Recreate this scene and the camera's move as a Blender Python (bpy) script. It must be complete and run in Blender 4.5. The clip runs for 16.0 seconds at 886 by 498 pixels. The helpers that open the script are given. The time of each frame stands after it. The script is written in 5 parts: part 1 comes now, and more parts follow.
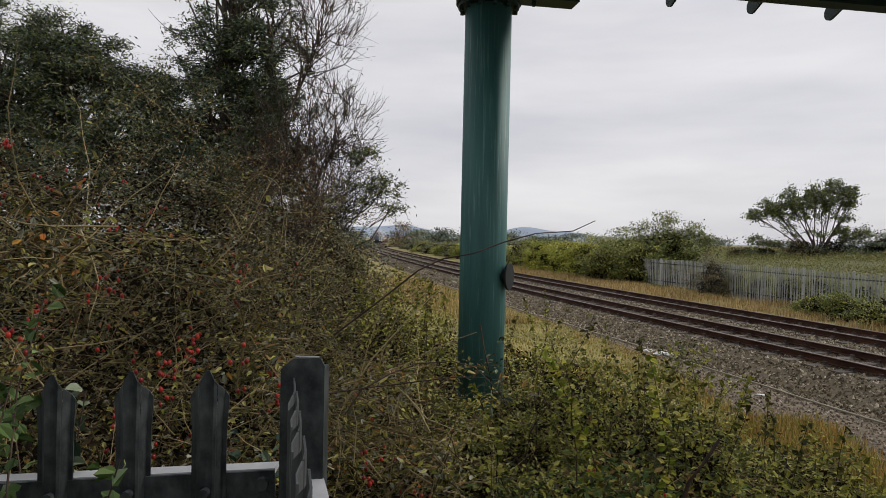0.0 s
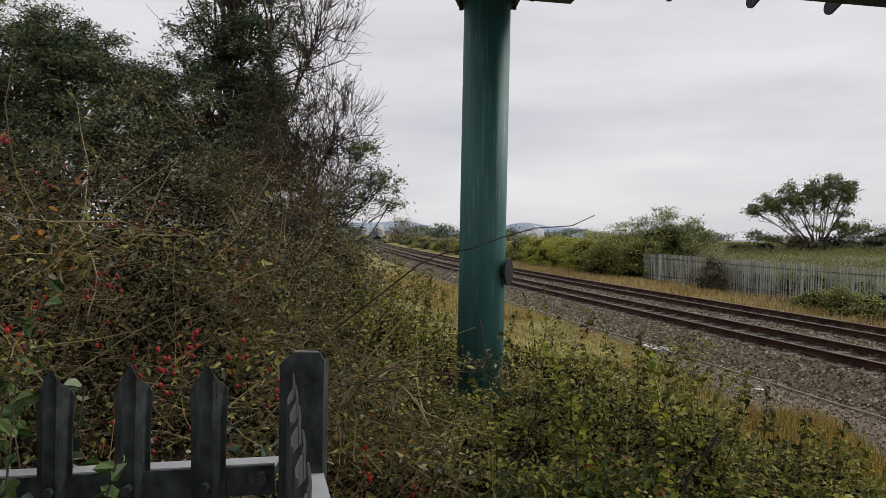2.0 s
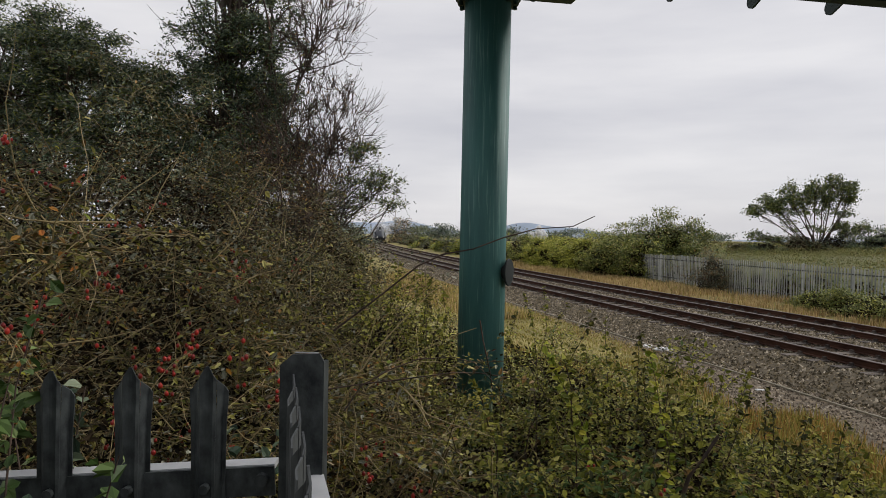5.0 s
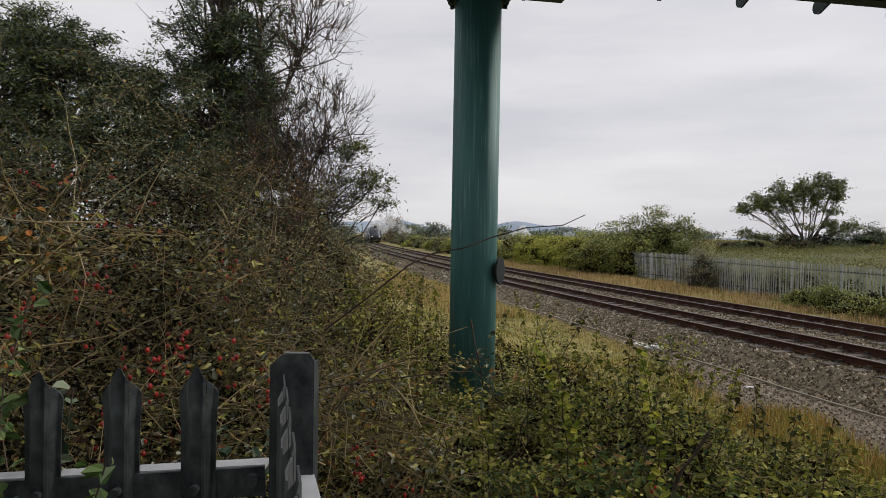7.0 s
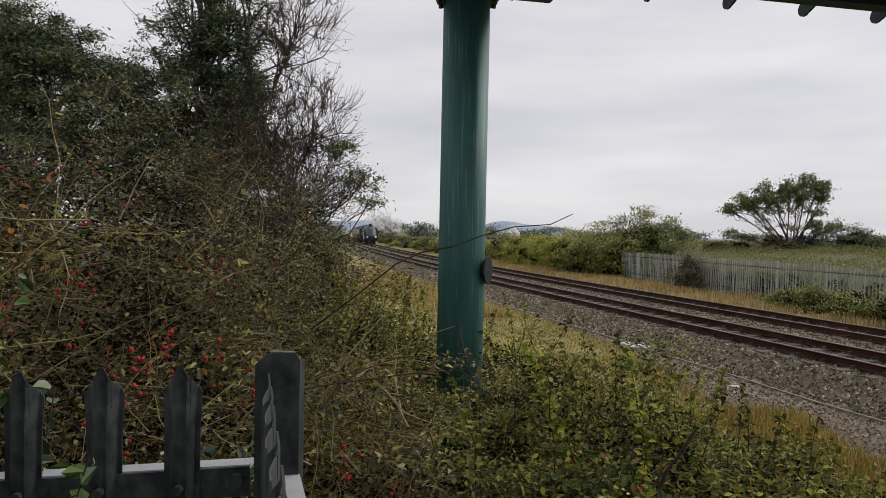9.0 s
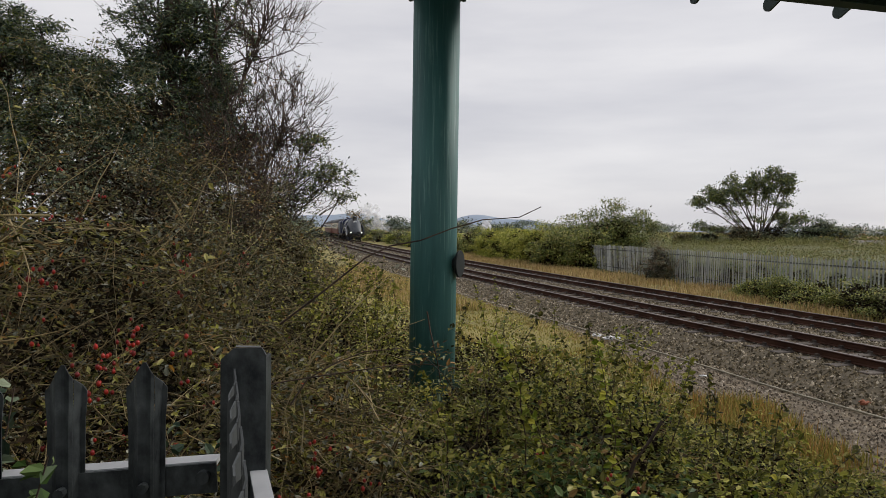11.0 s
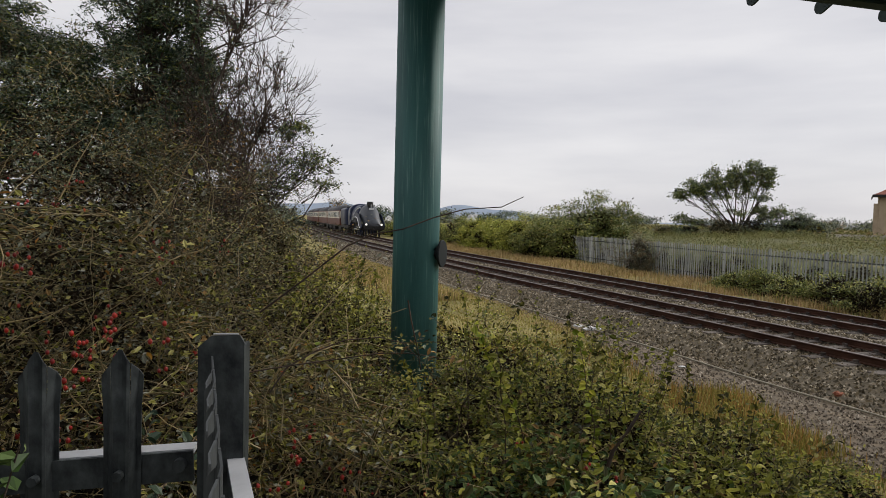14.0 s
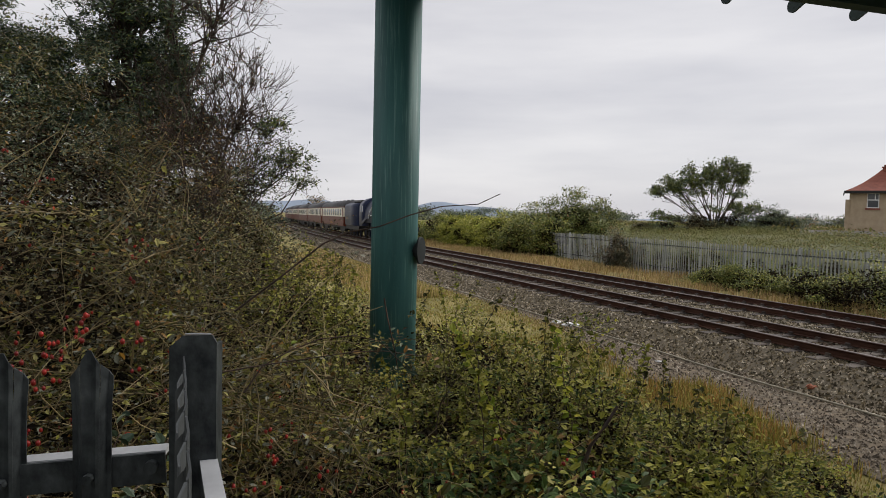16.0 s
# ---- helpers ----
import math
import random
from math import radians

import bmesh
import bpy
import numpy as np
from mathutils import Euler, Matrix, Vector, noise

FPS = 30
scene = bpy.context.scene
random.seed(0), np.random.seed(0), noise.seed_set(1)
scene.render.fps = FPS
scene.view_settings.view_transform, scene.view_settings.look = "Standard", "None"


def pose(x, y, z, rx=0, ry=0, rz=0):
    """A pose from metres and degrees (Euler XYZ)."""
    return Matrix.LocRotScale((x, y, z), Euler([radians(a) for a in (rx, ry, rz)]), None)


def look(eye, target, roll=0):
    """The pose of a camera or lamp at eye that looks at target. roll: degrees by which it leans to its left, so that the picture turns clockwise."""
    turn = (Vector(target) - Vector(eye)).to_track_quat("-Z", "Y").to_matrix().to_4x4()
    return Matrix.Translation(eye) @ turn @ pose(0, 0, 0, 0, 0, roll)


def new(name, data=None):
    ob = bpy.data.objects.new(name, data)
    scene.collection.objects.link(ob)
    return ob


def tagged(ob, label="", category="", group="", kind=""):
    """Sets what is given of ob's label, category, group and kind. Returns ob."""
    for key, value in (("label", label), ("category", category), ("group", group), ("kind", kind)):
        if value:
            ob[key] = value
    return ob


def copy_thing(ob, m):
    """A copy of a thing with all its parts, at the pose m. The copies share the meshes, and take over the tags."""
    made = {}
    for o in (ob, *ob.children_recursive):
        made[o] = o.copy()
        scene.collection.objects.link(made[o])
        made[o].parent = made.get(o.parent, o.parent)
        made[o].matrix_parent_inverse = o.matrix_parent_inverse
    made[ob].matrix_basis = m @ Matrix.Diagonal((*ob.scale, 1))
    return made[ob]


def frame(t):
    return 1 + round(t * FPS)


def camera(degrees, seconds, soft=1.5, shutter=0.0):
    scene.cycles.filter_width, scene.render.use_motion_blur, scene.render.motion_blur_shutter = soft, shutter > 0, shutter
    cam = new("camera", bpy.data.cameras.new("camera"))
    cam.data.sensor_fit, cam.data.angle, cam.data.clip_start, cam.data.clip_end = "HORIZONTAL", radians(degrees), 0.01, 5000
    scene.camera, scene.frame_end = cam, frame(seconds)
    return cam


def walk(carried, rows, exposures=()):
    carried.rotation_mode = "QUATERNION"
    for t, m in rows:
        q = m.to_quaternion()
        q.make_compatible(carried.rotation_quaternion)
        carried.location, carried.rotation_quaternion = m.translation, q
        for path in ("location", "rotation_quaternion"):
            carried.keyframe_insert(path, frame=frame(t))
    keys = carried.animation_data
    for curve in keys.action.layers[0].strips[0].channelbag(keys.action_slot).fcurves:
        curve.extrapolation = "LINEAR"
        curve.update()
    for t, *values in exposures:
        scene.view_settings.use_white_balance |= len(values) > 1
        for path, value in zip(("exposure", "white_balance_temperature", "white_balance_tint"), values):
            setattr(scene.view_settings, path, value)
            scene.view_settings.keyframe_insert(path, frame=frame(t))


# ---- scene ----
# World: x to the right of the first view, y ahead, z up; z = 0 is the top of the rails.
cam = camera(65.19, 16.0, soft=0.8)

# seconds, eye x y z, heading to the right, tilt, lean (degrees)
PATH = [
    (0, 0.0000, 0.0000, 2.3500, 0.000, -0.818, 1.250),
    (0.5, -0.0003, 0.0020, 2.3490, -0.046, -0.836, 1.232),
    (1, 0.0001, 0.0019, 2.3499, -0.068, -0.963, 1.259),
    (1.5, 0.0016, 0.0013, 2.3477, 0.025, -0.911, 0.873),
    (2, 0.0003, 0.0025, 2.3471, 0.065, -1.167, 1.129),
    (2.5, 0.0004, 0.0020, 2.3481, -0.049, -1.319, 1.170),
    (3, 0.0008, 0.0015, 2.3486, -0.081, -1.318, 1.042),
    (3.5, 0.0004, 0.0025, 2.3474, -0.068, -1.250, 0.991),
    (4, 0.0003, 0.0034, 2.3480, -0.146, -1.125, 1.033),
    (6.5, 0.0006, 0.0040, 2.3502, 0.502, -1.254, 1.325),
    (7, 0.0024, 0.0041, 2.3499, 0.748, -1.245, 1.011),
    (7.5, 0.0017, 0.0061, 2.3495, 1.069, -1.483, 1.162),
    (8, 0.0016, 0.0081, 2.3482, 1.322, -1.538, 1.420),
    (8.5, 0.0024, 0.0109, 2.3483, 1.410, -1.364, 1.407),
    (9, 0.0048, 0.0095, 2.3478, 1.731, -1.260, 1.171),
    (11.5, 0.0174, 0.0085, 2.3455, 4.344, -1.924, 1.029),
    (12, 0.0152, 0.0114, 2.3446, 4.529, -2.147, 1.349),
    (12.5, 0.0181, 0.0116, 2.3444, 4.840, -2.447, 1.343),
    (13, 0.0203, 0.0079, 2.3441, 5.174, -2.560, 1.237),
    (13.5, 0.0198, 0.0105, 2.3437, 5.240, -2.636, 1.346),
    (14, 0.0205, 0.0138, 2.3439, 5.393, -2.543, 1.442),
    (14.5, 0.0233, 0.0089, 2.3449, 5.900, -2.707, 1.281),
    (15, 0.0243, 0.0127, 2.3438, 6.178, -3.028, 1.203),
    (15.5, 0.0260, 0.0145, 2.3443, 6.551, -3.018, 1.322),
    (16, 0.0293, 0.0180, 2.3453, 7.108, -2.759, 1.280),
]


def aim(x, y, z, heading, tilt, lean):
    h, p = radians(heading), radians(tilt)
    way = Vector((math.sin(h) * math.cos(p), math.cos(h) * math.cos(p), math.sin(p)))
    eye = Vector((x, y, z))
    return look(eye, eye + way, lean)


walk(cam, [(row[0], aim(*row[1:])) for row in PATH])

# ---- world and light: a bright overcast sky ----
world = bpy.data.worlds.new("overcast_sky")
scene.world = world
world.use_nodes = True
wn, wl = world.node_tree.nodes, world.node_tree.links
wn.clear()
w_out = wn.new("ShaderNodeOutputWorld")
w_bg = wn.new("ShaderNodeBackground")
w_sky = wn.new("ShaderNodeTexSky")
w_sky.sky_type, w_sky.sun_disc = "NISHITA", False
w_sky.sun_elevation, w_sky.sun_rotation = radians(38), radians(70)
w_dim = wn.new("ShaderNodeMixRGB")
w_dim.blend_type, w_dim.inputs[0].default_value, w_dim.inputs[2].default_value = "MULTIPLY", 1.0, (0.10, 0.10, 0.10, 1)
w_tc = wn.new("ShaderNodeTexCoord")
w_map = wn.new("ShaderNodeMapping")
w_map.inputs["Scale"].default_value = (1.6, 1.6, 9.0)
w_map.inputs["Rotation"].default_value = (0.05, -0.06, 0.4)
w_noise = wn.new("ShaderNodeTexNoise")
w_noise.inputs["Scale"].default_value, w_noise.inputs["Detail"].default_value, w_noise.inputs["Roughness"].default_value = 1.3, 5, 0.5
w_ramp = wn.new("ShaderNodeValToRGB")
w_ramp.color_ramp.elements[0].position, w_ramp.color_ramp.elements[0].color = 0.32, (0.625, 0.622, 0.668, 1)
w_ramp.color_ramp.elements[1].position, w_ramp.color_ramp.elements[1].color = 0.66, (0.83, 0.816, 0.835, 1)
w_mix = wn.new("ShaderNodeMixRGB")
w_mix.inputs[0].default_value = 0.93
wl.new(w_sky.outputs[0], w_dim.inputs[1])
wl.new(w_tc.outputs["Generated"], w_map.inputs[0])
wl.new(w_map.outputs[0], w_noise.inputs[0])
wl.new(w_noise.outputs[0], w_ramp.inputs[0])
wl.new(w_dim.outputs[0], w_mix.inputs[1])
wl.new(w_ramp.outputs[0], w_mix.inputs[2])
wl.new(w_mix.outputs[0], w_bg.inputs[0])
w_bg.inputs[1].default_value = 1.0
wl.new(w_bg.outputs[0], w_out.inputs[0])
sun = new("sun", bpy.data.lights.new("sun", "SUN"))
sun.data.energy, sun.data.angle, sun.data.color = 3.0, radians(28), (1.0, 0.96, 0.9)
sun.matrix_world = look((60, 22, 50), (0, 0, 0))
scene.view_settings.exposure = 0.0

# ---- materials ----


def material(name, low, high, rough=0.8, metal=0.0, scale=6.0, bump=0.2, fine=60.0, isle=0.0, objrand=0.0, spec=0.3, third=None, stretch=(1, 1, 1), translucent=0.0, coat=0.0):
    """Two-scale noise between two colours, with fine relief. isle and objrand vary it from piece to piece."""
    m = bpy.data.materials.new(name)
    m.use_nodes = True
    n, l = m.node_tree.nodes, m.node_tree.links
    b = n["Principled BSDF"]
    tc = n.new("ShaderNodeTexCoord")
    mp = n.new("ShaderNodeMapping")
    mp.inputs["Scale"].default_value = stretch
    l.new(tc.outputs["Object"], mp.inputs[0])
    a = n.new("ShaderNodeTexNoise")
    a.inputs["Scale"].default_value, a.inputs["Detail"].default_value, a.inputs["Roughness"].default_value = scale, 6, 0.65
    l.new(mp.outputs[0], a.inputs[0])
    r = n.new("ShaderNodeValToRGB")
    r.color_ramp.elements[0].position, r.color_ramp.elements[1].position = 0.33, 0.67
    r.color_ramp.elements[0].color, r.color_ramp.elements[1].color = (*low, 1), (*high, 1)
    if third:
        e = r.color_ramp.elements.new(0.9)
        e.color = (*third, 1)
    value = a.outputs[0]
    for amount, node, socket in ((isle, "ShaderNodeNewGeometry", "Random Per Island"), (objrand, "ShaderNodeObjectInfo", "Random")):
        if amount:
            g = n.new(node)
            mix = n.new("ShaderNodeMix")
            mix.data_type = "FLOAT"
            mix.inputs[0].default_value = amount
            l.new(value, mix.inputs[2])
            l.new(g.outputs[socket], mix.inputs[3])
            value = mix.outputs[0]
    l.new(value, r.inputs[0])
    l.new(r.outputs[0], b.inputs["Base Color"])
    b.inputs["Metallic"].default_value = metal
    b.inputs["Specular IOR Level"].default_value = spec
    rr = n.new("ShaderNodeMapRange")
    rr.inputs[3].default_value, rr.inputs[4].default_value = max(0.02, rough - 0.12), min(1, rough + 0.12)
    l.new(a.outputs[0], rr.inputs[0])
    l.new(rr.outputs[0], b.inputs["Roughness"])
    if coat:
        b.inputs["Coat Weight"].default_value = coat
    if bump:
        c = n.new("ShaderNodeTexNoise")
        c.inputs["Scale"].default_value, c.inputs["Detail"].default_value = fine, 4
        l.new(mp.outputs[0], c.inputs[0])
        k = n.new("ShaderNodeBump")
        k.inputs["Strength"].default_value, k.inputs["Distance"].default_value = bump, 0.3 / fine
        l.new(c.outputs[0], k.inputs["Height"])
        l.new(k.outputs[0], b.inputs["Normal"])
    if translucent:
        t = n.new("ShaderNodeBsdfTranslucent")
        mx = n.new("ShaderNodeMixShader")
        mx.inputs[0].default_value = translucent
        l.new(r.outputs[0], t.inputs[0])
        l.new(b.outputs[0], mx.inputs[1])
        l.new(t.outputs[0], mx.inputs[2])
        l.new(mx.outputs[0], n["Material Output"].inputs[0])
    return m


def leafy(name, low, high, third=None, rough=0.5, spec=0.26):
    return material(name, low, high, rough, scale=2.5, bump=0.0, isle=0.78, third=third, spec=spec, translucent=0.13)


M_SOIL = material("shade_dark_soil", (0.025, 0.02, 0.012), (0.07, 0.055, 0.03), 0.95, scale=3, bump=0.6, fine=40)
M_GROUND = material("rough_grass_ground", (0.10, 0.09, 0.022), (0.26, 0.215, 0.07), 0.95, scale=0.6, bump=0.5, fine=25, third=(0.09, 0.09, 0.03))
M_BANKFLOOR = material("bramble_floor", (0.040, 0.045, 0.016), (0.105, 0.108, 0.036), 0.95, scale=1.3, bump=0.6, fine=20)
M_BALLAST = material("ballast_bed", (0.032, 0.025, 0.013), (0.092, 0.070, 0.040), 0.95, scale=9, bump=1.0, fine=22)
M_STONE_RUST_SHADE = material("rust_stained_shaded_stone", (0.022, 0.014, 0.009), (0.085, 0.055, 0.036), 0.9, scale=6, bump=0.3, fine=60, isle=0.8, third=(0.20, 0.14, 0.10))
M_STONE = material("ballast_stone", (0.046, 0.036, 0.019), (0.19, 0.15, 0.088), 0.9, scale=6, bump=0.3, fine=60, isle=0.85, third=(0.46, 0.40, 0.31))
M_PATH = material("worn_gravel_bed", (0.05, 0.038, 0.024), (0.17, 0.13, 0.085), 0.95, scale=5, bump=0.9, fine=35, third=(0.26, 0.21, 0.15))
M_GRAVEL = material("grey_brown_gravel", (0.07, 0.055, 0.04), (0.24, 0.195, 0.145), 0.95, scale=5, bump=0.5, fine=50, isle=0.8, third=(0.44, 0.39, 0.32))
M_RAIL = material("rusty_rail", (0.026, 0.011, 0.007), (0.078, 0.038, 0.025), 0.85, scale=5, bump=0.2, stretch=(1, 0.2, 1), spec=0.12)
M_RAILHEAD = material("worn_rail_head", (0.10, 0.08, 0.072), (0.24, 0.20, 0.185), 0.45, metal=0.7, scale=6, bump=0.05, stretch=(1, 0.05, 1))
M_SLEEPER = material("weathered_sleeper", (0.04, 0.032, 0.028), (0.12, 0.10, 0.085), 0.9, scale=8, bump=0.4, objrand=0.3)
M_CABLE = material("pale_cable", (0.22, 0.20, 0.15), (0.36, 0.33, 0.25), 0.7, scale=4, bump=0.1)
M_LITTER = material("white_plastic", (0.5, 0.5, 0.5), (0.8, 0.8, 0.8), 0.5, scale=9, bump=0.2)
M_GALV = material("dull_galvanised_steel", (0.009, 0.012, 0.014), (0.068, 0.078, 0.078), 0.55, metal=0.1, scale=24, bump=0.4, fine=120, stretch=(1, 1, 0.75), third=(0.20, 0.215, 0.20), spec=0.35)
# lighter copy of the fence steel, with its highlights in the colour
M_GALV_SHEEN = material("sheen_galvanised_steel", (0.026, 0.029, 0.031), (0.10, 0.108, 0.11), 0.5, metal=0.3, scale=18, bump=0.2, fine=90, stretch=(1, 1, 0.3), third=(0.28, 0.29, 0.29), spec=0.45)
# lit copy of the steel: sky brightness painted on upward edges
M_GALV_LIT_EDGE = material("lit_galvanised_edge", (0.38, 0.39, 0.41), (0.58, 0.59, 0.61), 0.5, metal=0.35, scale=12, bump=0.1, stretch=(0.3, 0.3, 1))
M_FENCE = material("pale_weathered_palisade", (0.24, 0.25, 0.24), (0.44, 0.45, 0.43), 0.8, scale=4, bump=0.1, objrand=0.35)
M_FENCE_RAIL = material("dark_fence_rail", (0.03, 0.03, 0.03), (0.07, 0.07, 0.07), 0.8, scale=4, bump=0.1)
M_UNDER = material("dark_green_steel", (0.012, 0.03, 0.028), (0.028, 0.06, 0.055), 0.55, scale=5, bump=0.1)
M_PLATE = material("tarred_iron", (0.010, 0.013, 0.014), (0.024, 0.030, 0.030), 0.6, scale=9, bump=0.15, spec=0.2)
M_BARK = material("grey_brown_bark", (0.035, 0.03, 0.025), (0.12, 0.10, 0.08), 0.9, scale=9, bump=0.6, fine=40, stretch=(1, 1, 0.3))
M_CANE = material("olive_brown_cane", (0.11, 0.085, 0.035), (0.36, 0.28, 0.13), 0.55, scale=7, bump=0.1, isle=0.6, third=(0.50, 0.40, 0.24))
M_TWIG = material("dark_bare_twig", (0.03, 0.022, 0.018), (0.11, 0.075, 0.055), 0.85, scale=9, bump=0.1)
M_HIP = material("red_rose_hip", (0.20, 0.010, 0.008), (0.44, 0.028, 0.016), 0.32, scale=20, bump=0.0, objrand=0.6, spec=0.5)
L_ROSE = leafy("olive_rose_leaf", (0.036, 0.040, 0.007), (0.25, 0.23, 0.045), (0.46, 0.42, 0.16))
L_BROWN = leafy("browning_leaf", (0.048, 0.031, 0.009), (0.22, 0.13, 0.036), (0.34, 0.20, 0.07))
L_GREY = leafy("dry_grey_leaf", (0.12, 0.125, 0.085), (0.28, 0.28, 0.205), (0.42, 0.42, 0.34))
L_DARK = leafy("dark_green_leaf", (0.026, 0.048, 0.028), (0.11, 0.148, 0.085), (0.25, 0.285, 0.19))
L_BRAMBLE = leafy("fresh_bramble_leaf", (0.115, 0.13, 0.016), (0.40, 0.39, 0.06), (0.60, 0.55, 0.17))
L_GLAUCOUS = leafy("blue_green_bramble_leaf", (0.03, 0.06, 0.012), (0.095, 0.15, 0.04), (0.19, 0.25, 0.09))
L_YELLOW = leafy("yellow_green_leaf", (0.17, 0.22, 0.02), (0.42, 0.43, 0.05), (0.52, 0.45, 0.06))
L_HEDGE = leafy("hedge_leaf", (0.085, 0.115, 0.024), (0.215, 0.24, 0.055), (0.31, 0.30, 0.09))
L_THORN = leafy("dull_thorn_leaf", (0.030, 0.030, 0.012), (0.13, 0.115, 0.044), (0.23, 0.20, 0.09), rough=0.65)
L_BANK = leafy("rough_bank_growth", (0.085, 0.09, 0.020), (0.16, 0.155, 0.036), (0.23, 0.19, 0.055), rough=0.8)
# inner leaves coloured almost black, standing for shade inside the bushes
L_INNER_SHADE = leafy("shade_dark_inner_leaf", (0.010, 0.008, 0.005), (0.028, 0.020, 0.012), (0.05, 0.035, 0.02), rough=0.9, spec=0.08)
# far leaves, greyed and paled to paint in the haze of distance
L_FAR = leafy("haze_tinted_far_leaf", (0.06, 0.075, 0.055), (0.13, 0.145, 0.10), (0.19, 0.18, 0.13))
L_FLAME = leafy("orange_autumn_leaf", (0.35, 0.16, 0.03), (0.5, 0.26, 0.04), (0.45, 0.05, 0.03))
M_STRAW = material("dry_straw_grass", (0.25, 0.165, 0.065), (0.56, 0.42, 0.21), 0.8, scale=0.7, bump=0, isle=0.55, translucent=0.2)
M_ORANGE = material("orange_dry_grass", (0.26, 0.14, 0.04), (0.50, 0.30, 0.10), 0.8, scale=1.5, bump=0, isle=0.6, translucent=0.2)
M_GRASS = material("short_yellow_grass", (0.14, 0.125, 0.025), (0.38, 0.33, 0.085), 0.8, scale=0.8, bump=0, isle=0.5, third=(0.52, 0.42, 0.15), translucent=0.25)
# distance haze is put straight into the hill colour
M_HILL = material("haze_tinted_hill", (0.22, 0.265, 0.33), (0.28, 0.325, 0.39), 1.0, scale=0.004, bump=0, spec=0.0)

# ---- mesh helpers ----


def part(name, bm, mat, parent, label=""):
    me = bpy.data.meshes.new(name)
    bm.to_mesh(me)
    bm.free()
    me.materials.append(mat)
    ob = new(name, me)
    ob.parent = parent
    if label:
        ob["label"] = label
    return ob


def raw(name, verts, faces, mat, parent=None, smooth=False):
    me = bpy.data.meshes.new(name)
    me.from_pydata(verts.tolist() if hasattr(verts, "tolist") else verts, [], faces.tolist() if hasattr(faces, "tolist") else faces)
    if smooth:
        me.shade_smooth()
    me.materials.append(mat)
    ob = new(name, me)
    ob.parent = parent
    return ob


def thing(name, m, label, category, group="", kind=""):
    e = new(name)
    e.matrix_basis = m
    e.empty_display_size = 0.1
    return tagged(e, label, category, group, kind)


def box(bm, x0, x1, y0, y1, z0, z1, bevel=0.0):
    vs = [bm.verts.new((x, y, z)) for x in (x0, x1) for y in (y0, y1) for z in (z0, z1)]
    fs = [bm.faces.new([vs[i] for i in q]) for q in ((0, 1, 3, 2), (4, 6, 7, 5), (0, 4, 5, 1), (2, 3, 7, 6), (0, 2, 6, 4), (1, 5, 7, 3))]
    if bevel:
        es = list({e for f in fs for e in f.edges})
        bmesh.ops.bevel(bm, geom=es, offset=bevel, segments=1, affect="EDGES")
    return bm


def boxes(*rows, bevel=0.0):
    bm = bmesh.new()
    for r in rows:
        box(bm, *r, bevel=bevel)
    return bm


def cyl(bm, p, q, r0, r1=None, seg=24, caps=True):
    """A round bar from p to q."""
    p, q = Vector(p), Vector(q)
    m = Matrix.Translation((p + q) / 2) @ (q - p).to_track_quat("Z", "Y").to_matrix().to_4x4()
    bmesh.ops.create_cone(bm, cap_ends=caps, segments=seg, radius1=r0, radius2=r0 if r1 is None else r1, depth=(q - p).length, matrix=m)
    return bm


def prism(outline, x0, x1):
    """A closed outline of (y, z) drawn out from x0 to x1."""
    bm = bmesh.new()
    a = [bm.verts.new((x0, y, z)) for y, z in outline]
    b = [bm.verts.new((x1, y, z)) for y, z in outline]
    bm.faces.new(a)
    bm.faces.new(b[::-1])
    for i in range(len(a)):
        j = (i + 1) % len(a)
        bm.faces.new((a[i], b[i], b[j], a[j]))
    bmesh.ops.recalc_face_normals(bm, faces=bm.faces)
    return bm


def tubes(name, lines, mat, parent, sides=4):
    """Tapering round twigs; each line is an array of x, y, z, radius."""
    V, Fc, base = [], [], 0
    ang = np.arange(sides) * 2 * math.pi / sides
    for line in lines:
        line = np.asarray(line, float)
        P, R = line[:, :3], line[:, 3]
        T = np.gradient(P, axis=0)
        T /= np.linalg.norm(T, axis=1)[:, None] + 1e-9
        up = np.where(np.abs(T[:, 2:3]) > 0.9, [[1.0, 0, 0]], [[0, 0, 1.0]])
        A = np.cross(T, up)
        A /= np.linalg.norm(A, axis=1)[:, None] + 1e-9
        B = np.cross(T, A)
        ring = P[:, None] + R[:, None, None] * (A[:, None] * np.cos(ang)[None, :, None] + B[:, None] * np.sin(ang)[None, :, None])
        V.append(ring.reshape(-1, 3))
        k = len(P)
        i = np.arange(k - 1)[:, None] * sides
        j = np.arange(sides)[None]
        j2 = (j + 1) % sides
        Fc.append(np.stack([base + i + j, base + i + j2, base + i + sides + j2, base + i + sides + j], -1).reshape(-1, 4))
        base += k * sides
    return raw(name, np.concatenate(V), np.concatenate(Fc), mat, parent, smooth=True)


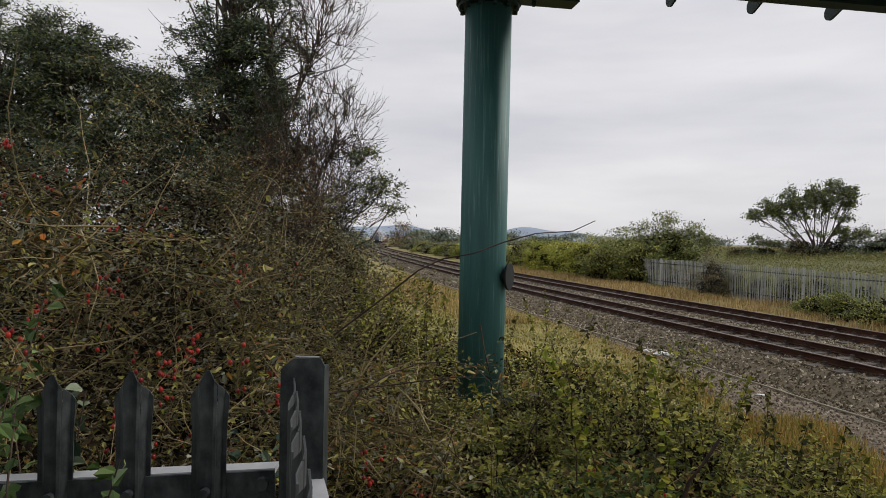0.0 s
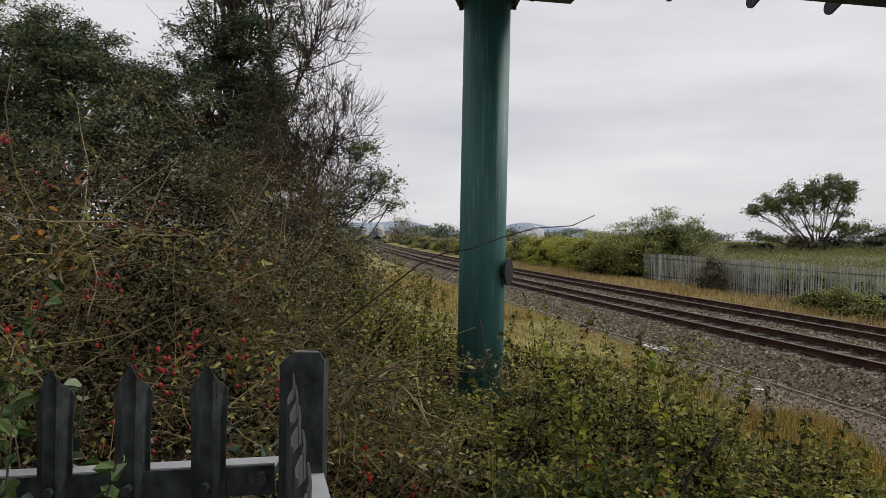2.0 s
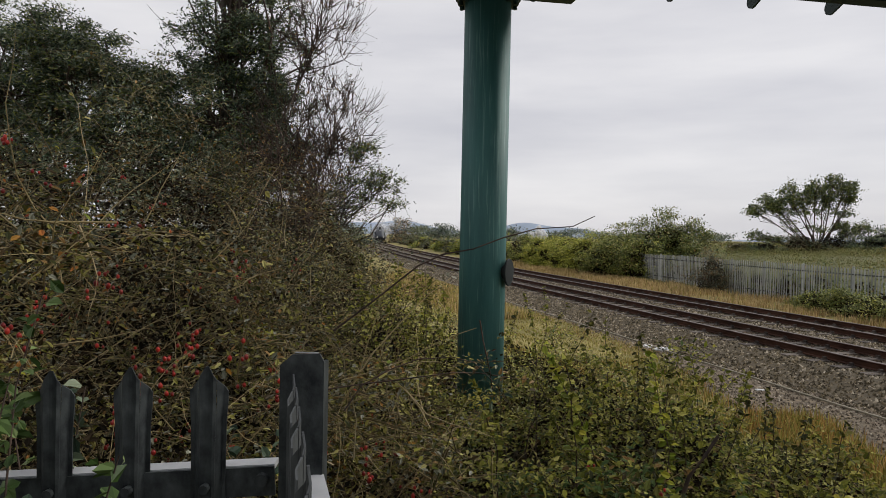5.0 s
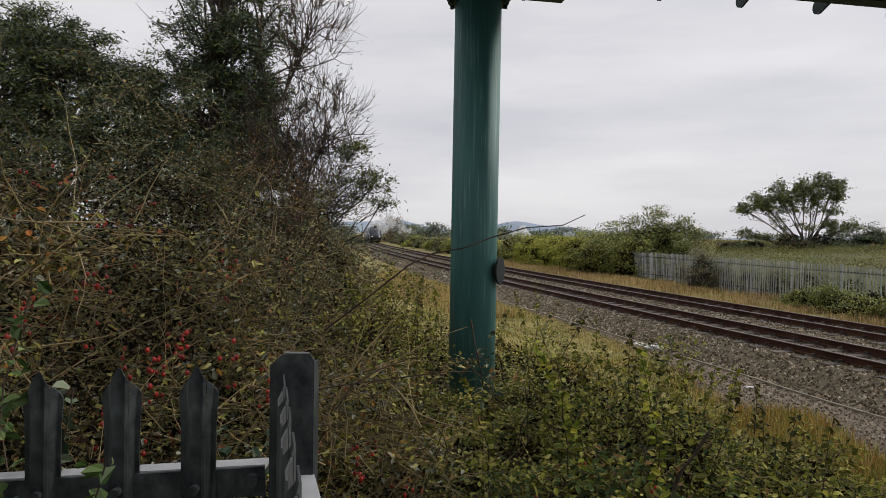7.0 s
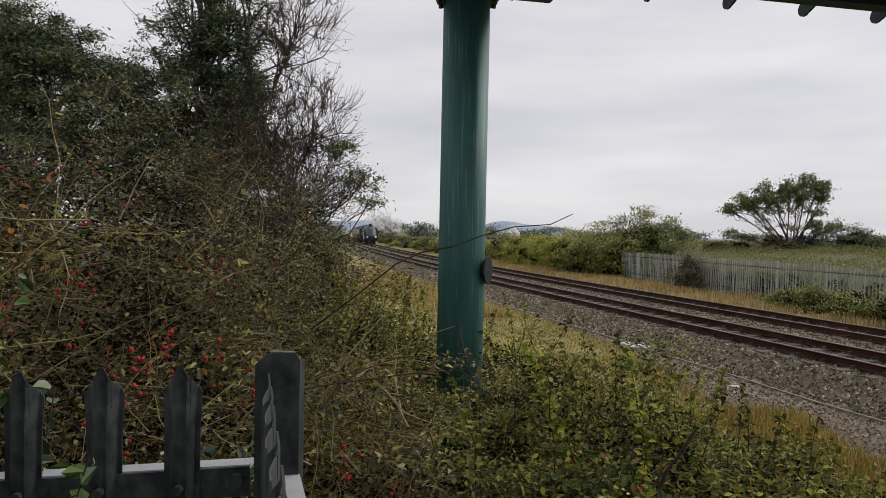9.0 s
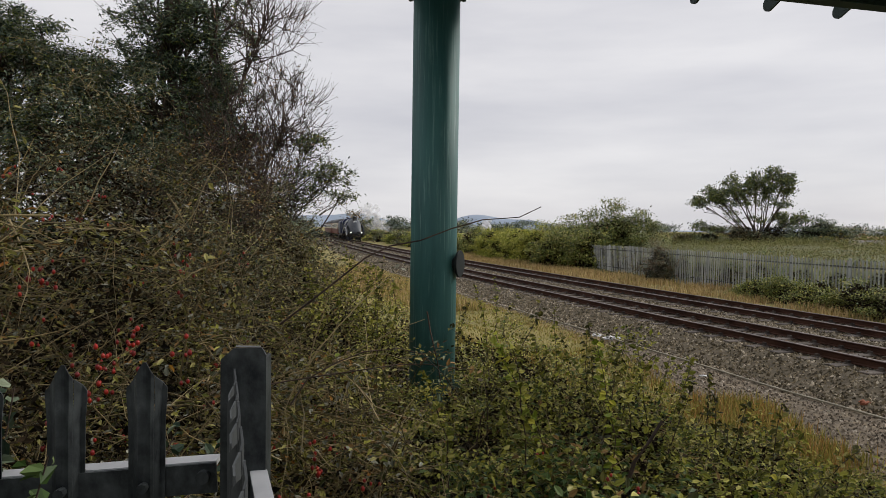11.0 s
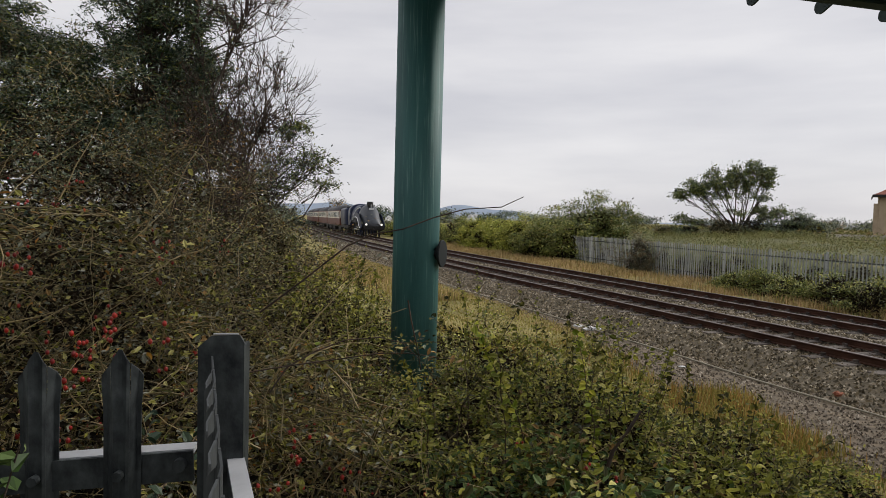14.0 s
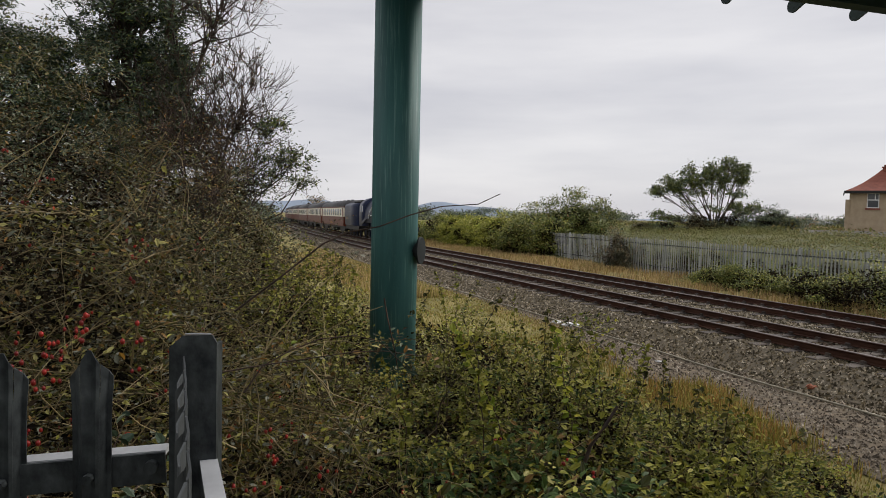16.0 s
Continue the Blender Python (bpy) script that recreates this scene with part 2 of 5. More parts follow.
def leaves(name, P, size, mat, parent, rng, flat=0.76, wide=0.46, fold=0.28, fine=False):
    """Many small leaves, each an island with a fold along its rib. flat: how level they lie."""
    P = np.asarray(P, float)
    n = len(P)
    d = rng.normal(size=(n, 3))
    d[:, 2] *= 0.6
    d /= np.linalg.norm(d, axis=1)[:, None]
    up = rng.normal(size=(n, 3)) * (1 - flat) + np.array([0, -0.25, 1.0]) * flat
    s = np.cross(d, up)
    s /= np.linalg.norm(s, axis=1)[:, None] + 1e-9
    u = np.cross(s, d)
    L = (size * rng.uniform(0.6, 1.35, n))[:, None]
    W = L * wide * 0.5
    if fine:
        V = np.stack([P, P + d * L * 0.3 - s * W + u * W * fold, P + d * L * 0.7 - s * W * 0.75 + u * W * fold, P + d * L - u * L * 0.1,
                      P + d * L * 0.7 + s * W * 0.75 + u * W * fold, P + d * L * 0.3 + s * W + u * W * fold], 1)
        q = np.array([[0, 3, 2, 1], [0, 5, 4, 3]])
        Fc = (np.arange(n)[:, None, None] * 6 + q[None]).reshape(-1, 4)
        return tagged(raw(name, V.reshape(-1, 3), Fc, mat, parent), kind="stuff")
    V = np.stack([P, P + d * L * 0.45 - s * W + u * W * fold, P + d * L, P + d * L * 0.45 + s * W + u * W * fold], 1)
    q = np.array([[0, 2, 1], [0, 3, 2]])
    Fc = (np.arange(n)[:, None, None] * 4 + q[None]).reshape(-1, 3)
    return tagged(raw(name, V.reshape(-1, 3), Fc, mat, parent), kind="stuff")


# ---- the line of the railway and the lie of the land ----
KNOTS = [-60, 10, 35, 65, 100, 140, 200, 300, 420]
SLOPES = [-0.2501, -0.2459, -0.2213, -0.1818, -0.1675, -0.1528, -0.1148, -0.0739, -0.0329]
TY = np.arange(-120, 3000.5, 0.5)
TS = np.interp(TY, KNOTS, SLOPES)
TX = np.concatenate([[0], np.cumsum((TS[1:] + TS[:-1]) * 0.25)])
TX += 12.704 - np.interp(15, TY, TX)
TLEN = np.concatenate([[0], np.cumsum(np.hypot(np.diff(TX), np.diff(TY)))])


def track(y, off):
    """The point beside the far track's centre line at y, off metres to its right, and the heading there."""
    x, s = np.interp(y, TY, TX), np.interp(y, TY, TS)
    k = 1 / np.sqrt(1 + s * s)
    return x + off * k, y - off * s * k, np.arctan2(-s, 1)


def along(y0, dist):
    """y at dist metres along the line beyond y0."""
    return np.interp(np.interp(y0, TY, TLEN) + dist, TLEN, TY)


OFFS = [-400, -60, -22, -14.6, -13.2, -9.2, -8.4, -6.2, -5.55, -4.9, 1.4, 2.6, 6.0, 7.5, 11.0, 18, 40, 90, 400]
HIGH = [1.5, 1.2, 0.8, 0.72, 0.5, -0.42, -0.45, -0.45, -0.36, -0.22, -0.22, -0.38, -0.32, -0.1, 0.75, 1.1, 1.3, 1.0, 0.5]


def land(off, y):
    off, y = np.asarray(off, float), np.asarray(y, float)
    z = np.interp(off, OFFS, HIGH)
    bump = 0.04 * np.sin(off * 1.7 + y * 0.6) + 0.03 * np.sin(y * 1.3 - off * 0.7)
    return z + np.where((off > -8.8) & (off < 3), 0, bump)


def side(x, y):
    """Distance to the right of the far track's centre line, roughly."""
    s = np.interp(y, TY, TS)
    return (x - np.interp(y, TY, TX)) / np.sqrt(1 + s * s)


def ground_at(x, y):
    return float(land(side(x, y), y))


def turf_edge(y):
    """Where the turf of the near verge gives way to the gravel path."""
    return np.interp(y, [10, 11.2, 12.2, 13.4, 15.2, 17.1, 19.7, 22.8], [-8.6, -8.1, -7.7, -8.2, -7.7, -6.95, -6.6, -6.42])


def sheet(name, offs, ys, mat, lift=0.0, label="", category="ground", edge=False):
    O, Y = np.meshgrid(np.asarray(offs, float), np.asarray(ys, float))
    if edge:
        O = np.maximum(O, turf_edge(Y) - 0.12 + 0.1 * np.sin(Y * 2.1) + (O - O.max()) * 0.01)
    X, Y2, _ = track(Y, O)
    Z = land(O, Y) + lift
    V = np.stack([X, Y2, Z], -1).reshape(-1, 3)
    w = len(offs)
    i = (np.arange(len(ys) - 1)[:, None] * w + np.arange(w - 1)[None]).reshape(-1, 1)
    Fc = i + np.array([[0, 1, w + 1, w]])
    ob = raw(name, V, Fc, mat, smooth=True)
    return tagged(ob, label, category, kind="structure")


ys_near = np.concatenate([np.arange(-40, 60, 1.0), np.arange(60, 260, 4.0), np.geomspace(260, 2900, 40)])
sheet("ground", np.concatenate([[-900, -400, -200, -100, -60, -40, -30], np.arange(-24, 24, 0.5), [26, 30, 40, 60, 90, 150, 300, 600, 1200]]), ys_near, M_GROUND,
      label="rough grassy lineside ground with dry patches")
sheet("ballast_bed", np.arange(-6.1, 2.7, 0.2), np.concatenate([np.arange(-20, 80, 0.5), np.arange(80, 420, 3.0)]), M_BALLAST, 0.03, "brown-grey stone ballast under two railway tracks", "ballast")
sheet("cess_path", np.arange(-8.75, -5.9, 0.19), np.concatenate([np.arange(-20, 60, 0.5), np.arange(60, 300, 3.0)]), M_PATH, 0.015, "worn grey gravel path beside the ballast", "path", edge=True)
# soil sheet whose dark colour carries the shade below the thicket
sheet("leaf_litter_bank", np.concatenate([[-40, -34], np.arange(-30, -12.5, 0.5)]), np.arange(-14, 16, 0.5), M_SOIL, 0.03, "soil and leaf litter coloured dark as shade under the thicket", "soil")
sheet("far_bank", np.arange(6.6, 38, 0.8), np.arange(8, 130, 1.0), M_BANKFLOOR, 0.03, "dark green-brown floor of the overgrown far bank", "bank")

# ---- the two tracks ----
RAIL_OUT = [(-0.07, -0.159), (0.07, -0.159), (0.07, -0.147), (0.011, -0.13), (0.009, -0.045), (0.034, -0.03), (0.035, -0.012)]


def rail(off):
    ys = np.concatenate([np.arange(-20, 90, 1.0), np.arange(90, 420, 4.0)])
    prof = RAIL_OUT + [(-a, b) for a, b in RAIL_OUT[:1:-1]]
    V = np.concatenate([np.stack([*track(ys, off + a)[:2], np.full(len(ys), b)], -1) for a, b in prof])
    k, n = len(ys), len(prof)
    i = np.arange(k - 1)
    Fc = np.concatenate([np.stack([j * k + i, ((j + 1) % n) * k + i, ((j + 1) % n) * k + i + 1, j * k + i + 1], -1) for j in range(n)])
    ob = tagged(raw("rail", V, Fc, M_RAIL), "rusty brown steel rail with a worn top", "rail", "rails of the two tracks")
    prof = [(-0.033, -0.0125), (-0.024, 0.001), (0.024, 0.001), (0.033, -0.0125)]
    V = np.concatenate([np.stack([*track(ys, off + a)[:2], np.full(len(ys), b)], -1) for a, b in prof])
    Fc = np.concatenate([np.stack([j * k + i, (j + 1) * k + i, (j + 1) * k + i + 1, j * k + i + 1], -1) for j in range(3)])
    raw("rail_head", V, Fc, M_RAILHEAD, ob)
    return ob


for centre in (0.0, -3.53):
    for half in (-0.70, 0.70):
        rail(centre + half)

bm = boxes((-1.25, 1.25, -0.13, 0.13, -0.34, -0.165), bevel=0.015)
for sx in (-0.70, 0.70):
    box(bm, sx - 0.16, sx + 0.16, -0.08, 0.08, -0.17, -0.15)
    box(bm, sx - 0.12, sx - 0.075, -0.05, 0.05, -0.16, -0.10)
    box(bm, sx + 0.075, sx + 0.12, -0.05, 0.05, -0.16, -0.10)
first = None
for centre in (0.0, -3.53):
    y = 4.0
    while y < 95:
        x, yy, h = track(y, centre)
        m = pose(x, yy, 0, 0, 0, math.degrees(h))
        if first is None:
            me = bpy.data.meshes.new("sleeper")
            bm.to_mesh(me)
            bm.free()
            me.materials.append(M_SLEEPER)
            first = tagged(new("sleeper", me), "weathered sleeper bedded in ballast under the rails", "sleeper", "sleepers of the two tracks")
            first.matrix_basis = m
        else:
            copy_thing(first, m)
        y += 0.7 if y < 70 else 1.4


def stones(name, count, o0, o1, y0, y1, size, lift, seed, mat, label, gauge=None):
    rng = np.random.default_rng(seed)
    # denser where the camera stands nearest
    y = y0 + (y1 - y0) * rng.random(count) ** 1.9
    o = rng.uniform(o0, o1, count)
    if gauge is not None:
        # between the rails: brake dust and oil stains, plus shade in the colour
        keep = (np.minimum(np.abs(o), np.abs(o + 3.53)) + rng.normal(size=count) * 0.05 < 0.78) == gauge
        y, o = y[keep], o[keep]
        count = len(y)
    if name == "path_gravel":
        keep = o > turf_edge(y) - 0.2 + rng.normal(size=count) * 0.15
        y, o = y[keep], o[keep]
        count = len(y)
    X, Y, _ = track(y, o)
    Z = land(o, y) + lift
    # each stone: an uneven ring of five corners under a broken top
    ang = np.arange(5) * 2 * math.pi / 5 + rng.uniform(0, 6.28, (count, 1)) + rng.normal(size=(count, 5)) * 0.25
    s = size * rng.uniform(0.5, 1.5, (count, 1))
    ring = np.stack([np.cos(ang) * s * rng.uniform(0.7, 1.25, (count, 5)), np.sin(ang) * s * rng.uniform(0.7, 1.25, (count, 5)), s * rng.uniform(-0.75, -0.1, (count, 5))], -1)
    crest = np.stack([rng.normal(size=count) * 0.35, rng.normal(size=count) * 0.35, rng.uniform(0.35, 0.95, count)], -1) * s
    V = np.concatenate([ring, crest[:, None]], 1) + np.stack([X, Y, Z], -1)[:, None]
    fc = np.array([[k, (k + 1) % 5, 5] for k in range(5)])
    Fc = (np.arange(count)[:, None, None] * 6 + fc[None]).reshape(-1, 3)
    return tagged(raw(name, V.reshape(-1, 3), Fc, mat), label, "stones", kind="stuff")


stones("ballast_stones", 92000, -6.35, 2.6, 6, 75, 0.035, 0.035, 3, M_STONE, "loose angular brown and grey ballast stones", gauge=False)
stones("stained_shaded_ballast", 52000, -4.4, 0.9, 6, 75, 0.037, 0.03, 5, M_STONE_RUST_SHADE, "rust-stained ballast stones between the rails, darkened for shade", gauge=True)
stones("path_gravel", 22000, -8.75, -5.95, 6, 34, 0.026, 0.02, 4, M_GRAVEL, "small pale gravel on the lineside path")

# pale cable lying along the path
ys = np.arange(6, 70, 0.5)
xs, yy, _ = track(ys, -6.42 + 0.06 * np.sin(ys * 0.35) + 0.03 * np.sin(ys * 1.3))
tagged(tubes("cable", [np.stack([xs, yy, land(np.full(len(ys), -6.42), ys) + 0.045, np.full(len(ys), 0.019)], -1)], M_CABLE, None, 6),
       "pale dusty cable laid along the gravel path", "cable")


def scrap(name, x, y, size, seed, mat, label, category, flatness=0.35):
    """A crumpled sheet lying on the ground."""
    bm = bmesh.new()
    bmesh.ops.create_icosphere(bm, subdivisions=3, radius=1)
    for v in bm.verts:
        k = 1 + 0.6 * noise.noise(v.co * 1.6 + Vector((seed, 0, 0))) + 0.35 * noise.noise(v.co * 4 + Vector((0, seed, 0)))
        v.co = Vector((v.co.x * size * 1.6 * k, v.co.y * size * k, (v.co.z + 0.5) * size * flatness * k))
    ob = part(name, bm, mat, None)
    ob.location = (x, y, ground_at(x, y) + 0.02)
    return tagged(ob, label, category)


scrap("plastic_scrap", 5.55, 17.25, 0.12, 2.0, M_LITTER, "crumpled white plastic sheet beside the cable", "litter", 0.5)
scrap("plastic_scrap", 5.3, 17.75, 0.08, 5.0, M_LITTER, "crumpled white plastic sheet beside the cable", "litter", 0.5)
scrap("paper_scrap", 6.0, 12.9, 0.055, 7.0, M_LITTER, "small white scrap of paper on gravel", "litter", 0.2)
M_BRICKRED = material("broken_red_brick", (0.22, 0.07, 0.04), (0.36, 0.14, 0.08), 0.9, scale=12, bump=0.3)
scrap("brick_piece", 7.6, 10.6, 0.06, 9.0, M_BRICKRED, "broken piece of red brick on gravel", "brick", 0.8)
scrap("paper_scrap", 5.6, 9.35, 0.06, 11.0, M_LITTER, "small white scrap of paper on gravel", "litter", 0.2)

# ---- the footbridge on its green column ----
BX, BY = 0.397, 6.84            # column centre
BA = radians(-9.9)              # the bridge runs to the right and slightly ahead
bridge = thing("footbridge", pose(BX, BY, 0, 0, 0, 9.9), "dark green steel footbridge carried on a round painted column", "footbridge")

M_POST = material("chalky_green_paint", (0.030, 0.108, 0.104), (0.066, 0.195, 0.185), 0.6, scale=5, bump=0.12, fine=30, stretch=(1, 1, 0.12), third=(0.16, 0.30, 0.29), spec=0.45)
# pale runs and scuffs down the paint
nn, ll = M_POST.node_tree.nodes, M_POST.node_tree.links
tc = nn.new("ShaderNodeTexCoord")
mp = nn.new("ShaderNodeMapping")
mp.inputs["Scale"].default_value = (20, 20, 0.6)
st = nn.new("ShaderNodeTexNoise")
st.inputs["Scale"].default_value, st.inputs["Detail"].default_value, st.inputs["Roughness"].default_value = 2.2, 8, 0.7
rp = nn.new("ShaderNodeValToRGB")
rp.color_ramp.elements[0].position, rp.color_ramp.elements[1].position = 0.55, 0.66
rp.color_ramp.elements[0].color, rp.color_ramp.elements[1].color = (0, 0, 0, 1), (0.75, 0.75, 0.75, 1)
mx = nn.new("ShaderNodeMixRGB")
mx.inputs[2].default_value = (0.20, 0.36, 0.33, 1)
old = nn["Principled BSDF"].inputs["Base Color"].links[0].from_socket
ll.new(tc.outputs["Object"], mp.inputs[0])
ll.new(mp.outputs[0], st.inputs[0])
ll.new(st.outputs[0], rp.inputs[0])
ll.new(rp.outputs[0], mx.inputs[0])
ll.new(old, mx.inputs[1])
ll.new(mx.outputs[0], nn["Principled BSDF"].inputs["Base Color"])

column = part("column", cyl(bmesh.new(), (0, 0, 0.1), (0, 0, 4.66), 0.228, seg=64), M_POST, bridge, "round steel column in streaked green paint")
column.data.shade_smooth()
bm = cyl(bmesh.new(), (0, 0, 4.62), (0, 0, 4.66), 0.30, seg=48)
cyl(bm, (0, 0, 4.66), (0, 0, 4.70), 0.32, seg=48)
part("flange", bm, M_UNDER, bridge, "dark green bolted flange")
for k in range(12):
    a = k * math.pi / 6
    bm = cyl(bmesh.new(), (0.272 * math.cos(a), 0.272 * math.sin(a), 4.585), (0.272 * math.cos(a), 0.272 * math.sin(a), 4.62), 0.022, seg=6)
    part("bolt", bm, M_UNDER, bridge)
# round blanking plate on a short stub at the column's side
bm = cyl(bmesh.new(), (0.15, -0.105, 2.0), (0.216, -0.151, 2.0), 0.07, seg=32)
part("stub", bm, M_PLATE, bridge)
bm = cyl(bmesh.new(), (0.216, -0.151, 2.0), (0.234, -0.163, 2.0), 0.132, seg=40)
bmesh.ops.bevel(bm, geom=[e for e in bm.edges if e.calc_length() < 0.03], offset=0.004, segments=1, affect="EDGES")
part("blanking_plate", bm, M_PLATE, bridge, "dark round blanking plate")
# deck and beams, seen from below; unseen rear width added to shade the thicket
part("deck", boxes((-4, 26, -3.6, -0.12, 5.16, 5.28)), M_UNDER, bridge, "dark underside of the bridge deck")
for yb in (-0.27, -3.3):
    part("bottom_flange", boxes((-4, 26, yb - 0.09, yb + 0.09, 4.85, 4.865)), M_UNDER, bridge)
    part("main_beam", boxes((-4, 26, yb - 0.012, yb + 0.012, 4.865, 5.16)), M_UNDER, bridge)
part("cross_head", prism([(-0.18, 4.70), (0.05, 4.70), (0.05, 4.848), (-0.18, 4.848)], -0.55, 0.87), M_UNDER, bridge, "steel cross-head over the column")
part("cross_head", boxes((-0.14, 0.14, -3.5, -0.181, 4.72, 4.848)), M_UNDER, bridge, "steel cross-head over the column")
part("drip_strip", boxes((0.42, 0.45, -0.10, -0.06, 4.655, 4.70)), M_UNDER, bridge)
# tapered outrigger brackets with rounded ends
out = []
for k in range(9):
    a = math.pi / 2 - k * math.pi / 8 * 1.1
    out.append((0.02 + 0.085 * math.cos(a), 4.885 + 0.085 * math.sin(a)))
out += [(-0.28, 4.92), (-0.28, 5.15), (0.02, 5.15)]
bracket = None
for k in range(-1, 14):
    if bracket is None:
        bracket = part("bracket", prism(out, -0.012, 0.012), M_UNDER, bridge, "tapered steel bracket with a rounded end")
        ob = bracket
    else:
        ob = new("bracket", bracket.data)
        ob.parent = bridge
    ob.location = (1.93 + 0.928 * k, 0, 0)
part("parapet", boxes((-4, 26, -0.1, -0.07, 5.165, 6.4)), M_UNDER, bridge, "dark green parapet plate")
part("parapet", boxes((-4, 26, -3.63, -3.6, 5.165, 6.4)), M_UNDER, bridge, "dark green parapet plate")
# the far column stands beyond the tracks
part("column", cyl(bmesh.new(), (24.5, -0.3, -0.3), (24.5, -0.3, 4.85), 0.228, seg=40), M_POST, bridge, "round steel column in streaked green paint")

# ---- the steel palisade beside the camera ----
near_fence = thing("palisade_fence", pose(-0.243, 1.26, 0, 0, 0, 0), "dull grey steel palisade fence with pointed pales and a corner post", "fence")
TIP = 2.098


def pale_mesh(width, top, bottom, deep=1.0):
    """A W-section pale: a middle face and two folded wings, slit apart at the three-pointed head."""
    w = width / 2
    strips = [  # across, depth, drop of the head's edge
        [(-1.0, 0.013, 0.050), (-0.78, 0.014, 0.040), (-0.50, 0.001, 0.027)],
        [(-0.455, -0.001, 0.026), (-0.33, -0.006, 0.017), (-0.08, -0.003, 0.001), (0.08, -0.003, 0.001), (0.33, -0.006, 0.017), (0.455, -0.001, 0.026)],
        [(0.485, 0.001, 0.027), (0.78, 0.014, 0.040), (1.0, 0.013, 0.050)]]
    bm = bmesh.new()
    for strip in strips:
        grids = []
        for thick in (0.0, 0.003):
            rows = []
            for drop, narrow in ((None, 0.90), (0.17, 0.90), (0.105, 0.92), (0.066, 1.0), (0.0, 1.0)):
                row = []
                for a, d, cut in strip:
                    z = bottom if drop is None else top - max(drop, cut)
                    closed = a if abs(a) > 0.6 or drop in (0.0, 0.066) else (0.47 * (1 if a > 0 else -1) if abs(a) > 0.4 else a)
                    row.append(bm.verts.new((closed * w * narrow, d * deep + thick, z)))
                rows.append(row)
            grids.append(rows)
            for r0, r1 in zip(rows, rows[1:]):
                for k in range(len(strip) - 1):
                    f = (r0[k], r0[k + 1], r1[k + 1], r1[k])
                    bm.faces.new(f if thick == 0 else f[::-1])
        a, b = grids
        for k in range(len(strip) - 1):
            bm.faces.new((a[-1][k], a[-1][k + 1], b[-1][k + 1], b[-1][k]))
        for e in (0, -1):
            for r in range(4):
                f = (a[r][e], a[r + 1][e], b[r + 1][e], b[r][e])
                bm.faces.new(f if e else f[::-1])
    bmesh.ops.recalc_face_normals(bm, faces=bm.faces)
    return bm


pale = None
for k in range(6):
    if pale is None:
        pale = part("pale", pale_mesh(0.071, TIP, 0.85), M_GALV, near_fence)
        ob = pale
    else:
        ob = new("pale", pale.data)
        ob.parent = near_fence
    ob.location = (-0.187 - 0.1425 * k, 0.022 - 0.002 * k + 0.003 * math.sin(k * 2.1), -0.004 * k * (1 + 0.3 * k))
    ob.rotation_euler = (0, 0, radians(4 + 2 * math.sin(k * 3)))
    bolt = part("bolt", cyl(bmesh.new(), (-0.187 - 0.1425 * k, 0.004 - 0.002 * k, 1.872 - 0.007 * k), (-0.187 - 0.1425 * k, 0.04, 1.872 - 0.007 * k), 0.009, seg=8), M_GALV, near_fence)
RAIL_LEAN = Matrix.Translation((-0.065, 0, 1.905)) @ pose(0, 0, 0, 0, -3.2, 2.5) @ Matrix.Translation((0.065, 0, -1.905))
bm = bmesh.new()
box(bm, -1.1, -0.065, 0.045, 0.052, 1.85, 1.905)
rail_a = part("fence_rail", bm, M_GALV, near_fence, "dark face of an angle-iron rail")
rail_a.matrix_basis = RAIL_LEAN
bm = bmesh.new()
box(bm, -1.1, -0.065, 0.052, 0.092, 1.898, 1.9075)
flange_a = part("rail_flange", bm, M_GALV_LIT_EDGE, near_fence, "upper flange of the rail in a painted sky-lit tone")
flange_a.matrix_basis = RAIL_LEAN
# rolled-steel corner post with clipped top corners
out = [(-0.048, 0.85), (0.032, 0.85), (0.032, 2.114), (0.024, 2.128), (-0.026, 2.126), (-0.048, 2.106)]
bm = bmesh.new()
a = [bm.verts.new((x, 0.0, z)) for x, z in out]
b = [bm.verts.new((x, 0.006, z)) for x, z in out]
bm.faces.new(a[::-1])
bm.faces.new(b)
for i in range(len(a)):
    j = (i + 1) % len(a)
    bm.faces.new((a[i], a[j], b[j], b[i]))
box(bm, 0.025, 0.0315, 0.007, 0.055, 0.85, 2.108)
box(bm, -0.0475, -0.041, 0.007, 0.055, 0.85, 2.098)
corner = part("corner_post", bm, M_GALV, near_fence, "dark rolled-steel corner post with clipped corners")
part("post_edge_highlight", boxes((-0.022, 0.021, 0.0005, 0.0055, 2.1286, 2.1305)), M_GALV_LIT_EDGE, near_fence)
bm = cyl(bmesh.new(), (-0.088, 0.03, 1.882), (-0.088, 0.05, 1.882), 0.012, seg=16)
part("coach_bolt", bm, M_GALV, near_fence)
# the run of palisade that turns towards the camera, seen edge-on
for k in range(6):
    if k == 0:
        ob = edge_pale = part("pale", pale_mesh(0.066, TIP, 0.85, 0.6), M_GALV_SHEEN, near_fence, "pale seen edge-on, highlights in its colour")
    else:
        ob = new("pale", edge_pale.data)
        ob.parent = near_fence
    t = 0.012 + 0.125 * k
    ob.location = (-0.024 + 0.247 * t, -t, 0.0 if k else -0.005)
    ob.rotation_euler = (0, 0, radians(105.5 + 2.5 * math.sin(k * 2.3)))
